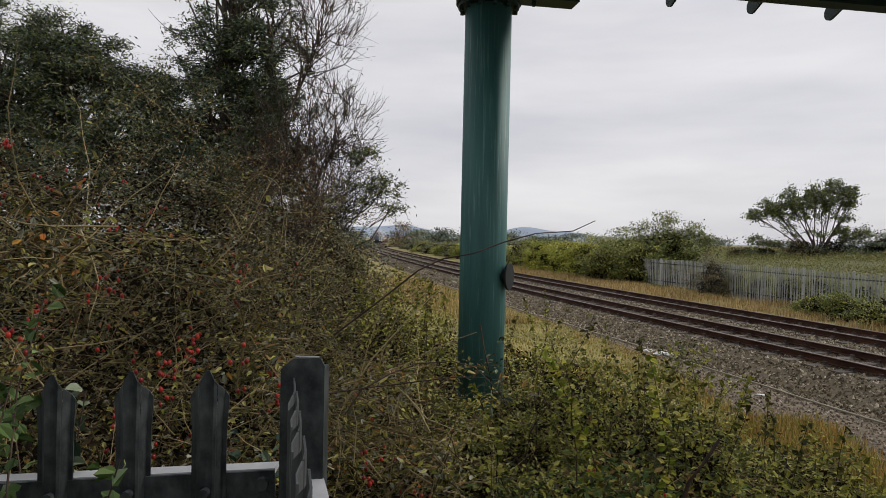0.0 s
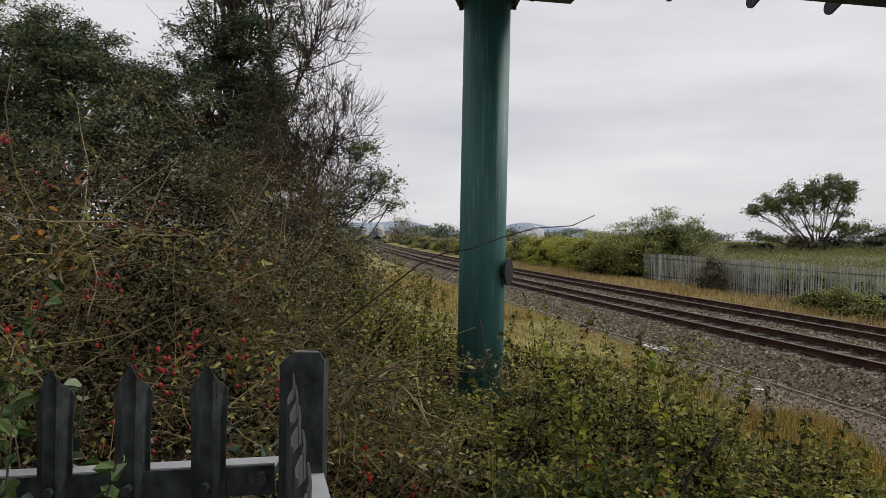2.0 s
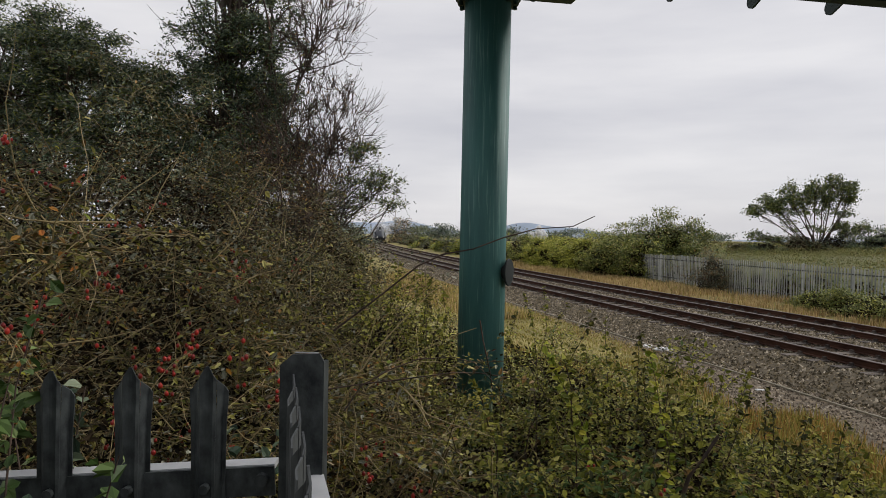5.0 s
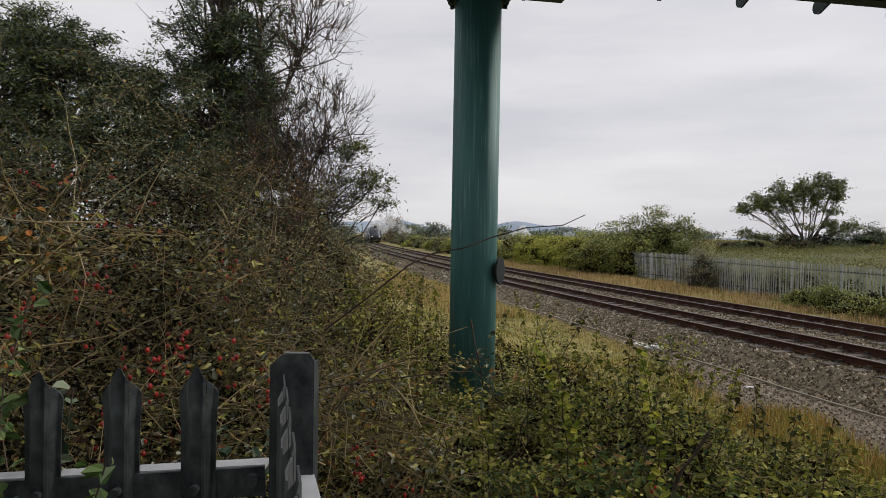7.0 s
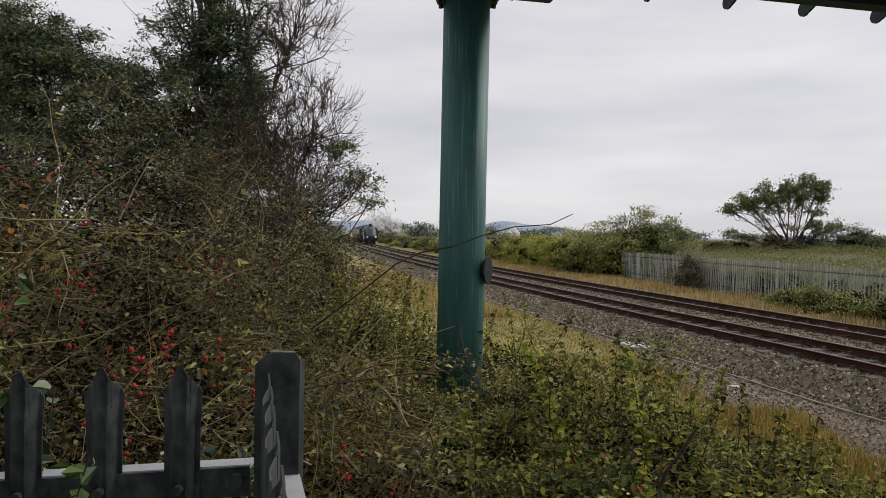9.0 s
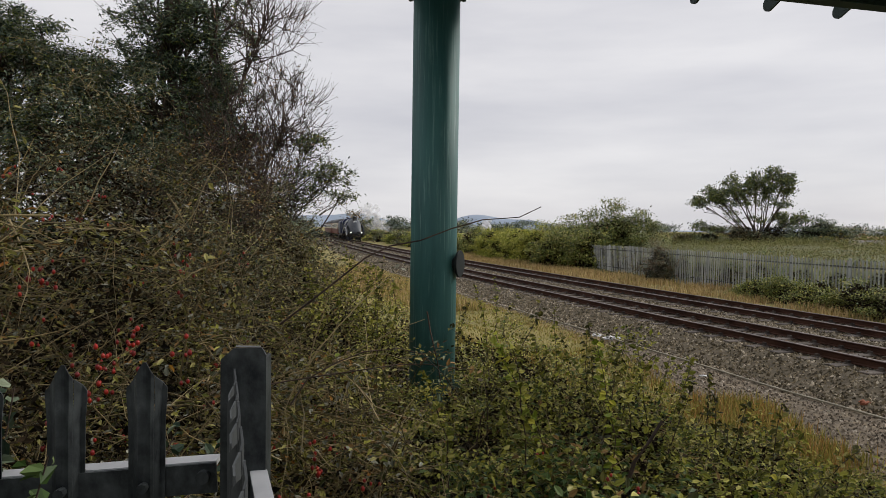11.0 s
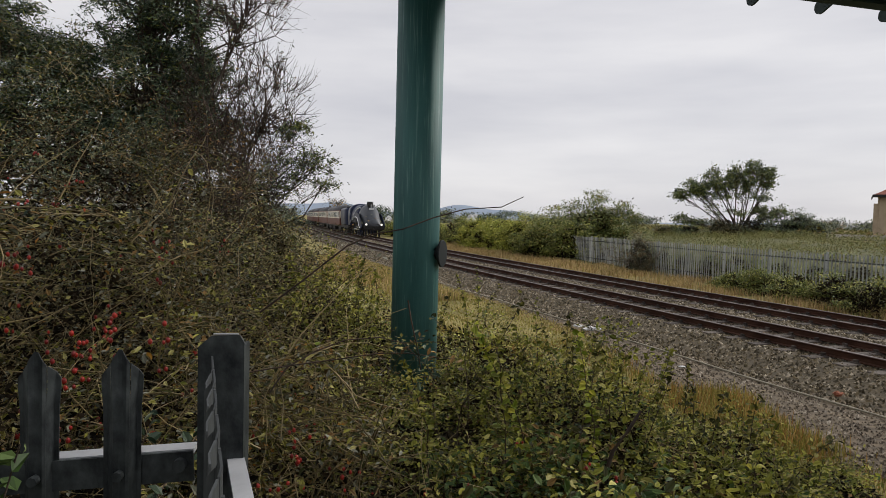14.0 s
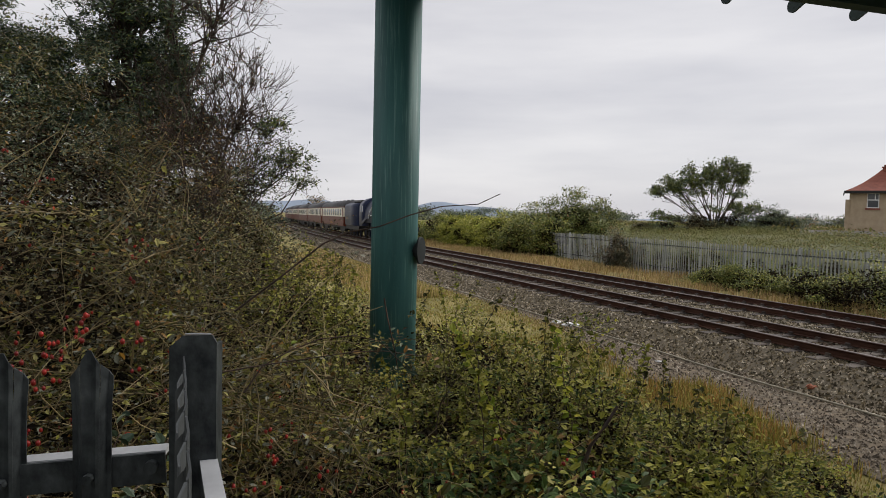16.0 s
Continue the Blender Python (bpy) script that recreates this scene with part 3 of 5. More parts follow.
for name, bm, mat, label in (("fence_rail", boxes((0.0, 0.006, -0.72, -0.004, 1.86, 1.9)), M_GALV, ""), ("rail_flange", boxes((0.0, 0.03, -0.72, -0.004, 1.9, 1.907)), M_GALV_LIT_EDGE, "upper flange of the rail in a painted sky-lit tone")):
    ob = part(name, bm, mat, near_fence, label)
    ob.rotation_euler = (0, 0, radians(15))
    ob.location = (0.004, 0, 0)

# ---- the long palisade beyond the tracks ----
far_fence = thing("lineside_fence", Matrix.Identity(4), "long weathered grey palisade fence beyond the tracks", "fence")
FTOP = 1.42


def far_pale_mesh():
    bm = pale_mesh(0.078, 0.0, -1.8)
    me = bpy.data.meshes.new("far_pale")
    bm.to_mesh(me)
    bm.free()
    me.materials.append(M_FENCE)
    return me


far_me = far_pale_mesh()
post_me = part("fence_post", boxes((-0.05, 0.05, 0.01, 0.07, -1.8, 0.03), bevel=0.004), M_FENCE, far_fence)
rng = np.random.default_rng(8)


def fence_off(y):
    return float(np.interp(y, [-5, 20, 27, 33, 40, 52, 70], [5.7, 5.7, 5.7, 6.2, 6.9, 7.6, 8.0]))


y, count = 12.0, 0
while y < 47:
    bay = []
    for k in range(17):
        yy = along(y, 0.162 * (k + 0.5))
        bay.append(float(yy))
    y_end = float(along(y, 2.75))
    for k, yy in enumerate(bay):
        x, y2, h = track(yy, fence_off(yy))
        ob = new("pale", far_me)
        ob.parent = far_fence
        ob.matrix_basis = pose(x, y2, FTOP + 0.02 * math.sin(yy * 0.7) + rng.normal() * 0.008, rng.normal() * 0.6, rng.normal() * 0.7, math.degrees(h) - 90)
    x, y2, h = track(y, fence_off(y))
    ob = post_me if count == 0 else new("fence_post", post_me.data)
    ob.parent = far_fence
    ob.matrix_basis = pose(x, y2, FTOP, 0, 0, math.degrees(h) - 90)
    p, q = track(y, fence_off(y) + 0.03), track(y_end, fence_off(y_end) + 0.03)
    for z in (FTOP - 0.27, FTOP - 1.35):
        ob = part("fence_rail", boxes((-0.025, 0.025, -1.375, 1.375, -0.025, 0.025)), M_FENCE_RAIL, far_fence)
        d = Vector((q[0] - p[0], q[1] - p[1], 0))
        ob.matrix_basis = Matrix.Translation(((p[0] + q[0]) / 2, (p[1] + q[1]) / 2, z)) @ d.to_track_quat("Y", "Z").to_matrix().to_4x4()
    y, count = y_end, count + 1

# ---- plants ----


def arch(rng, p, d, length, droop, r0, n=9):
    """One arching cane: x, y, z, radius."""
    pts = []
    p, d = np.array(p, float), np.array(d, float)
    step = length / (n - 1)
    for i in range(n):
        pts.append([*p, r0 * (1 - 0.75 * i / (n - 1))])
        p = p + d * step
        d = d + np.array([0, 0, -droop / n]) + rng.normal(size=3) * 0.14
        d /= np.linalg.norm(d)
    return np.array(pts)


HIP = []


def hip_mesh():
    if not HIP:
        bm = bmesh.new()
        bmesh.ops.create_icosphere(bm, subdivisions=1, radius=1)
        me = bpy.data.meshes.new("rose_hip")
        bm.to_mesh(me)
        bm.free()
        me.shade_smooth()
        me.materials.append(M_HIP)
        HIP.append(me)
    return HIP[0]


def shrub(name, label, x, y, rx, ry, top, leaf_mats, n_leaf, size, seed, canes=14, cane_mat=None, hips=0, group="", z0=None, spray=0.35, wide=0.5, fine=False, cane_r=0.005, shell=0.45, reach=1.0, twigs=0, bunch=15, twig_r=1.0, arcs=0, core=0.45):
    """A bush: arching canes from its foot, and leaves over and through its rounded, uneven body."""
    rng = np.random.default_rng(seed)
    g = ground_at(x, y) - 0.05 if z0 is None else z0
    h = top - g
    root = thing(name, pose(x, y, g), label, "bush", group)
    lines = []
    for k in range(canes):
        a = rng.uniform(0, 2 * math.pi)
        d = np.array([math.cos(a) * 0.55, math.sin(a) * 0.55, 1.0])
        d /= np.linalg.norm(d)
        s = rng.uniform(0, 0.5)
        L = h * rng.uniform(0.75, 1.12) * reach
        lines.append(arch(rng, (rx * s * math.cos(a), ry * s * math.sin(a), 0), d, L, rng.uniform(0.5, 1.7), cane_r * rng.uniform(0.7, 1.3)))
        for _ in range(3):
            i = rng.integers(3, 8)
            b = lines[-1 - _]
            dd = rng.normal(size=3)
            dd[2] = abs(dd[2]) * 0.6
            dd /= np.linalg.norm(dd)
            lines.append(arch(rng, b[i, :3], dd, L * rng.uniform(0.2, 0.45), 0.8, cane_r * 0.5, 6))
    tagged(tubes("stem_tangle", lines, cane_mat or M_CANE, root, 4), kind="stuff")
    n_sp = int(n_leaf * spray)
    pick = rng.integers(0, len(lines), n_sp)
    P1 = np.array([lines[i][rng.integers(1, len(lines[i])), :3] for i in pick]) + rng.normal(size=(n_sp, 3)) * size * 0.9
    n_b = n_leaf - n_sp
    u = rng.normal(size=(n_b, 3))
    u[:, 2] = np.abs(u[:, 2])
    u /= np.linalg.norm(u, axis=1)[:, None]
    ph = rng.uniform(0, 6, 6)
    lump = 1 + 0.16 * np.sin(u[:, 0] * 5 + ph[0]) * np.sin(u[:, 1] * 5 + ph[1]) + 0.12 * np.sin(u[:, 2] * 9 + u[:, 0] * 7 + ph[2]) + 0.08 * np.sin(u[:, 1] * 15 + ph[3] + u[:, 2] * 11)
    rad = (1 - shell * rng.random(n_b) ** 1.6) * lump + rng.normal(size=n_b) * 0.02
    P2 = u * rad[:, None] * np.array([rx, ry, h])
    # leaves sit in level sprays; near-black inner leaves paint the shade between them
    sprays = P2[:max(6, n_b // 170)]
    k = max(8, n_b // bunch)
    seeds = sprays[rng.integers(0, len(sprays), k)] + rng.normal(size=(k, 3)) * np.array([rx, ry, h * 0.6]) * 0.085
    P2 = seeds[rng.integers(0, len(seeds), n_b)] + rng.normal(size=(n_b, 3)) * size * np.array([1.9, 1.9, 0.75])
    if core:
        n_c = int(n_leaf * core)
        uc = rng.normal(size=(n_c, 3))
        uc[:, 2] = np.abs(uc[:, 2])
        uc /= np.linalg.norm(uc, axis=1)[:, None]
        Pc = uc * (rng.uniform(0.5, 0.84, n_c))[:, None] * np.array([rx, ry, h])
        leaves("inner_shade_leaves", Pc, size * 1.5, L_INNER_SHADE, root, rng, flat=0.1, wide=0.4)
    if twigs:
        fine_lines = []
        for _ in range(twigs):
            c = seeds[rng.integers(0, len(seeds))]
            d = rng.normal(size=3) * np.array([1, 1, 0.7]) + c / (np.linalg.norm(c) + 1e-6) * 0.4
            d /= np.linalg.norm(d)
            fine_lines.append(arch(rng, c - d * 0.1, d, rng.uniform(0.15, 0.65), rng.uniform(-0.3, 0.9), rng.uniform(0.0016, 0.0036) * twig_r, 7))
        for _ in range(arcs):
            # long outer canes bowing over the bush
            c = seeds[rng.integers(0, len(seeds))] * 1.02
            side_way = np.cross(c, [0, 0, 1.0]) * rng.choice([-1, 1])
            d = side_way / (np.linalg.norm(side_way) + 1e-6) + np.array([0, -0.25, rng.uniform(0.0, 0.9)])
            d /= np.linalg.norm(d)
            fine_lines.append(arch(rng, c - d * 0.35, d, rng.uniform(0.7, 1.3), rng.uniform(0.3, 1.0), rng.uniform(0.0022, 0.0036), 10))
        tagged(tubes("twig_tangle", fine_lines, M_CANE, root, 3), kind="stuff")
    P = np.concatenate([P1, P2])
    P[:, 2] = np.maximum(P[:, 2], 0.02)
    rng.shuffle(P)
    cut = 0
    for mat, share in leaf_mats:
        k = int(len(P) * share)
        leaves("foliage", P[cut:cut + k], size, mat, root, rng, wide=wide, fine=fine)
        cut += k
    if hips:
        H = []
        for _ in range(hips // 3 + 1):
            u = rng.normal(size=3)
            u[1] = -abs(u[1])
            u[2] = abs(u[2]) * 0.9
            u /= np.linalg.norm(u)
            c = u * np.array([rx, ry, h]) * rng.uniform(0.9, 1.05)
            for _k in range(rng.integers(1, 6)):
                H.append((c + rng.normal(size=3) * 0.022, rng.uniform(0.0052, 0.0086)))
        for c, r in H:
            ob = new("rose_hip", hip_mesh())
            ob.parent = root
            ob.matrix_basis = Matrix.Translation(c) @ Matrix.Diagonal((r, r, r * 1.35, 1))
    return root


def crown_tree(name, label, x, y, lobes, mats, n_leaf, size, seed, r=0.12, clumps=60, clump=0.28, twig=0, bark=None, wide=0.42, g=None, group="", fork=0.3, rise=0.35, level=0.75):
    """A tree whose limbs end in clumps of leaves that fill uneven lobes: x, y, z from the foot, three radii, share."""
    rng = np.random.default_rng(seed)
    g = ground_at(x, y) - 0.1 if g is None else g
    root = thing(name, pose(x, y, g), label, "tree", group)
    shares = np.array([l[6] for l in lobes], float)
    C, limbs, twigs = [], [], []
    fork_at = np.array([0, 0, max(0.4, fork * np.mean([l[2] for l in lobes]))])
    limbs.append(np.array([[0, 0, 0, r], [*(fork_at * 0.5 + rng.normal(size=3) * 0.05), r * 0.9], [*fork_at, r * 0.8]]))
    for l, s in zip(lobes, shares / shares.sum()):
        c = np.array(l[:3])
        mid = (fork_at + c) / 2 + rng.normal(size=3) * 0.2
        limbs.append(np.array([[*fork_at, r * 0.7], [*((fork_at + mid) / 2 + rng.normal(size=3) * 0.1), r * 0.6], [*mid, r * 0.5], [*((mid + c) / 2 + rng.normal(size=3) * 0.1), r * 0.38], [*c, r * 0.28]]))
        for _ in range(max(3, int(clumps * s))):
            u = rng.normal(size=3)
            u /= np.linalg.norm(u)
            e = c + u * np.array(l[3:6]) * rng.uniform(0.35, 1.0) ** 0.6
            C.append(e)
            k = rng.uniform(0.3, 0.9)
            b = mid * (1 - k) + c * k
            m1 = b * 0.6 + e * 0.4 + rng.normal(size=3) * 0.12
            m2 = b * 0.25 + e * 0.75 + rng.normal(size=3) * 0.12
            twigs.append(np.array([[*b, r * 0.22], [*m1, r * 0.17], [*m2, r * 0.12], [*e, r * 0.07]]))
            for _t in range(twig):
                d = u * 0.7 + rng.normal(size=3) * 0.5 + np.array([0, 0, rise])
                d /= np.linalg.norm(d)
                twigs.append(arch(rng, m2 if _t % 2 else e, d, np.mean(l[3:6]) * rng.uniform(0.3, 0.9), -0.3, r * 0.07 + 0.002, 6))
    C = np.array(C)
    tubes("trunk", limbs, bark or M_BARK, root, 8)
    tagged(tubes("twig_tangle", twigs, M_TWIG, root, 4), kind="stuff")
    if n_leaf:
        pick = rng.integers(0, len(C), n_leaf)
        P = C[pick] + rng.normal(size=(n_leaf, 3)) * clump * rng.uniform(0.6, 1.3, (len(C), 1))[pick] * np.array([1, 1, level])
        if twig:
            ends = np.array([t[rng.integers(1, len(t)), :3] for t in twigs for _ in range(2)])
            P[:len(P) // 3] = ends[rng.integers(0, len(ends), len(P) // 3)] + rng.normal(size=(len(P) // 3, 3)) * 0.05
            rng.shuffle(P)
        at = 0
        for mat, share in mats:
            k = int(len(P) * share)
            leaves("crown", P[at:at + k], size, mat, root, rng, wide=wide, flat=0.35)
            at += k
    return root


MIX_ROSE = [(L_ROSE, 0.54), (L_BROWN, 0.16), (L_GREY, 0.21), (L_BRAMBLE, 0.08), (L_FLAME, 0.01)]
MIX_DIM = [(L_THORN, 0.62), (L_BROWN, 0.14), (L_DARK, 0.16), (L_GREY, 0.08)]
MIX_THORN = [(L_THORN, 0.55), (L_ROSE, 0.22), (L_BROWN, 0.1), (L_HEDGE, 0.08), (L_GREY, 0.05)]
MIX_FLAME = [(L_ROSE, 0.54), (L_BROWN, 0.22), (L_GREY, 0.17), (L_FLAME, 0.04), (L_YELLOW, 0.03)]
MIX_DARKER = [(L_DARK, 0.56), (L_THORN, 0.24), (L_ROSE, 0.1), (L_BROWN, 0.1)]
MIX_GREEN = [(L_BRAMBLE, 0.6), (L_GLAUCOUS, 0.1), (L_ROSE, 0.16), (L_BROWN, 0.05), (L_YELLOW, 0.09)]
MIX_NEAR = [(L_GLAUCOUS, 0.46), (L_BRAMBLE, 0.28), (L_ROSE, 0.16), (L_BROWN, 0.1)]
MIX_MIXED = [(L_BRAMBLE, 0.4), (L_ROSE, 0.4), (L_BROWN, 0.2)]
MIX_DARK = [(L_DARK, 0.8), (L_HEDGE, 0.2)]
ROSES = "wild roses behind the palisade"
R_LABEL = "tangled wild rose bush with browning leaves and red hips"
# near thicket of wild rose: x, y, half widths, top, leaves
for i, (x, y, rx, ry, top, n, hips) in enumerate([
        (-1.25, 2.2, 0.75, 0.6, 2.22, 11500, 130), (-0.65, 2.35, 0.65, 0.6, 1.96, 11500, 110), (-0.16, 2.6, 0.55, 0.55, 1.62, 9000, 70),
        (-1.9, 2.9, 0.9, 0.8, 2.7, 11500, 110), (-1.25, 3.3, 0.8, 0.8, 2.38, 11000, 60), (-0.75, 3.6, 0.6, 0.7, 1.98, 9500, 16),
        (-2.9, 4.2, 1.1, 1.0, 3.2, 11000, 18), (-1.85, 4.6, 0.95, 1.0, 2.72, 11000, 14), (-1.25, 5.2, 0.6, 0.8, 2.15, 11000, 6)]):
    near = y < 3.0
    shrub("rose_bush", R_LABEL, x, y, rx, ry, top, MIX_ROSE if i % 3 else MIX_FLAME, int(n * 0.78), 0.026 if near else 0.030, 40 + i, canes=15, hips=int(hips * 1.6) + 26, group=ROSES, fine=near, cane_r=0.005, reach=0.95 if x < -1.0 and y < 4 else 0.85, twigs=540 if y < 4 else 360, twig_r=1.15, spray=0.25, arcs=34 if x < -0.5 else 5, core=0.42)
# taller scrub climbing towards the trees
for i, (x, y, rx, ry, top, n) in enumerate([(-4.5, 6.6, 1.6, 1.3, 3.95, 20000), (-2.75, 6.8, 1.15, 1.2, 3.4, 19000), (-1.75, 7.8, 0.62, 1.0, 2.5, 12000), (-6.9, 8.2, 1.9, 1.5, 4.6, 20000),
                                             (-2.65, 9.8, 1.0, 1.3, 3.45, 18000), (-4.1, 9.4, 1.4, 1.4, 4.3, 20000), (-2.55, 12.5, 0.75, 1.5, 2.9, 12000), (-3.4, 16, 1.0, 2.2, 2.9, 10000), (-4.6, 21, 1.4, 3.0, 3.0, 9000), (-6.6, 29, 2, 4, 3.2, 8000), (-10.2, 42, 3, 6, 3.6, 7000), (-17, 60, 5, 8, 4.2, 7000), (-1.85, 10.7, 0.5, 0.7, 3.15, 10000), (-1.55, 9.5, 0.72, 0.8, 2.62, 17000), (-1.2, 8.4, 0.5, 0.7, 2.0, 9000)]):
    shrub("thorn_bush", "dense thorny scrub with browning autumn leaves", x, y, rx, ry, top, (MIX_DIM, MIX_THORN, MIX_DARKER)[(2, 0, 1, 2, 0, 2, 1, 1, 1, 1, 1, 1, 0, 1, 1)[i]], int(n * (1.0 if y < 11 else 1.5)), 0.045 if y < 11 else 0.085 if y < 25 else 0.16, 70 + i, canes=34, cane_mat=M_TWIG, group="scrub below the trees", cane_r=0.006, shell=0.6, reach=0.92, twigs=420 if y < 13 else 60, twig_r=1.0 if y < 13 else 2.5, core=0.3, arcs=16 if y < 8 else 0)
# low brambles round the column and down the slope
B_LABEL = "low green bramble and nettle growth"
for i, (x, y, rx, ry, top, n) in enumerate([
        (0.25, 2.9, 0.55, 0.5, 1.3, 7000), (0.85, 3.0, 0.6, 0.5, 1.40, 7000), (1.5, 3.2, 0.6, 0.5, 1.28, 7000), (0.5, 3.9, 0.65, 0.6, 1.08, 7000), (1.35, 4.1, 0.7, 0.6, 1.40, 7000), (2.15, 4.0, 0.7, 0.6, 1.12, 6500),
        (0.2, 4.8, 0.55, 0.7, 0.88, 5000), (1.15, 5.0, 0.58, 0.7, 1.42, 7000), (1.8, 5.2, 0.7, 0.7, 1.25, 6000), (-0.6, 6.0, 0.55, 0.8, 1.8, 7000), (1.15, 6.3, 0.55, 0.8, 1.42, 6000), (2.6, 4.9, 0.7, 0.7, 0.9, 5000),
        (-0.5, 7.8, 0.7, 0.9, 1.65, 6500), (0.9, 8.0, 0.6, 0.9, 1.2, 4500), (-0.8, 9.6, 0.7, 1.0, 1.5, 5000), (0.35, 2.05, 0.5, 0.4, 1.48, 6000), (1.0, 2.3, 0.5, 0.4, 1.34, 6000), (1.6, 2.5, 0.5, 0.4, 1.18, 5500), (2.2, 2.9, 0.6, 0.5, 1.0, 5500), (2.75, 3.6, 0.6, 0.6, 0.88, 5000), (-0.42, 4.3, 0.46, 0.6, 1.7, 6500), (-0.5, 5.2, 0.46, 0.6, 1.78, 6500), (0.55, 5.8, 0.4, 0.4, 0.76, 3500), (3.2, 4.6, 0.6, 0.6, 0.7, 3500), (3.1, 5.4, 0.6, 0.6, 0.52, 3500), (3.75, 5.3, 0.55, 0.6, 0.4, 3000), (2.3, 5.8, 0.6, 0.6, 0.75, 3500), (4.2, 6.0, 0.5, 0.5, 0.1, 2500), (1.9, 6.3, 0.6, 0.6, 0.95, 3500), (2.8, 6.6, 0.6, 0.6, 0.5, 3000), (1.75, 7.4, 0.6, 0.7, 0.75, 3000), (2.6, 7.7, 0.6, 0.7, 0.3, 2600), (3.5, 6.9, 0.5, 0.5, 0.15, 2200), (-0.12, 5.8, 0.3, 0.4, 1.12, 2600), (-0.1, 7.7, 0.4, 0.6, 1.4, 3200), (0.1, 8.9, 0.45, 0.6, 1.3, 3000), (0.4, 6.2, 0.42, 0.3, 0.74, 2200), (0.8, 6.0, 0.35, 0.35, 1.1, 2600), (0.1, 5.7, 0.36, 0.4, 0.82, 2600), (0.72, 6.5, 0.3, 0.3, 0.95, 2000), (0.05, 6.5, 0.3, 0.3, 0.95, 2000), (0.85, 6.7, 0.4, 0.4, 1.02, 2600), (0.75, 5.4, 0.35, 0.4, 1.0, 2200)]):
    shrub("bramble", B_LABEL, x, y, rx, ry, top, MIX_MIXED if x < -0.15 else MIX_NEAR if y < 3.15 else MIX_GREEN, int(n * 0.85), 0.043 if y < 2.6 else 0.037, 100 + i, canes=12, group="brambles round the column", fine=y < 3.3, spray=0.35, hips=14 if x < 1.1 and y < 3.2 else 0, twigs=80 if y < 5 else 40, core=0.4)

# ---- trees beside the line ----
crown_tree("ash_tree", "tall dark-leaved tree above the thicket", -3.7, 12.4, [(-0.2, 0, 5.5, 0.95, 0.9, 1.4, 2.0), (0.55, 0, 5.3, 0.75, 0.7, 1.4, 0.7), (-0.2, 0, 3.9, 1.2, 0.9, 0.9, 3), (-0.1, 0, 7.2, 1.25, 0.8, 0.9, 1.6), (-0.6, -0.4, 2.6, 1.4, 0.8, 0.9, 3), (0.4, -0.5, 2.9, 1.0, 0.6, 0.9, 1.6), (0.85, -0.2, 3.7, 0.45, 0.5, 0.7, 0.8)],
           [(L_DARK, 0.86), (L_HEDGE, 0.14)], 92000, 0.082, 11, clumps=330, clump=0.13, twig=1, wide=0.27, level=0.55)
crown_tree("willow_tree", "grey-green leafy tree beside the thicket", -7.0, 12.2, [(-1.0, 0, 4.6, 1.5, 1.1, 1.25, 4), (0.4, 0, 4.1, 1.3, 1.0, 1.1, 3), (1.55, 0, 3.4, 1.1, 0.9, 1.0, 2.5), (-2.8, 0, 5.2, 1.4, 1, 1.4, 3), (0.2, 0, 4.95, 0.8, 0.8, 0.6, 1.8), (1.15, 0, 4.5, 0.6, 0.6, 0.55, 1.3), (1.9, 0, 4.0, 0.6, 0.6, 0.55, 1.2), (-0.6, 0, 3.0, 1.6, 0.8, 0.8, 2.6), (-2.6, 0, 3.2, 1.4, 0.8, 1.0, 2), (0.3, -0.5, 2.4, 2.2, 0.8, 1.0, 3)],
           [(L_DARK, 0.58), (L_HEDGE, 0.24), (L_GREY, 0.18)], 125000, 0.082, 13, clumps=430, clump=0.15, wide=0.27, level=0.5)
crown_tree("bare_tree", "half-bare tree with thin upright twigs", -2.35, 11.6, [(0.35, 0, 5.3, 0.6, 0.5, 1.5, 1.7), (0.6, 0, 3.5, 0.55, 0.5, 0.9, 1.6), (-0.1, 0, 3.4, 0.7, 0.5, 0.9, 2), (0.3, 0, 2.4, 0.7, 0.5, 0.8, 2.4)],
           [(L_DARK, 0.6), (L_BROWN, 0.4)], 3600, 0.055, 14, r=0.045, clumps=200, clump=0.15, twig=8, rise=1.0, wide=0.3)
crown_tree("shrubby_tree", "leaning shrubby tree with leafy outer twigs", -2.2, 11.4, [(0.85, 0, 3.05, 0.25, 0.3, 0.16, 1.2), (1.2, 0, 2.55, 0.3, 0.3, 0.18, 1.5), (0.75, 0, 2.4, 0.35, 0.3, 0.3, 1.5), (1.35, 0, 2.25, 0.2, 0.3, 0.12, 0.7), (0.4, 0, 2.2, 0.4, 0.3, 0.5, 1.5)],
           [(L_DARK, 0.5), (L_HEDGE, 0.5)], 4600, 0.052, 15, r=0.028, clumps=90, clump=0.07, twig=6, wide=0.36, level=0.45)

crown_tree("bare_bush", "dense bare bush of thin brown upright twigs", -2.15, 9.4, [(0.1, 0, 1.3, 0.6, 0.5, 0.9, 1), (-0.45, 0, 2.1, 0.6, 0.5, 0.9, 1), (0.35, 0, 2.1, 0.35, 0.4, 0.8, 0.7), (-0.1, 0, 2.9, 0.5, 0.4, 0.6, 0.6)],
           [(L_BROWN, 1.0)], 1500, 0.05, 16, r=0.028, clumps=120, clump=0.2, twig=6, bark=M_TWIG)

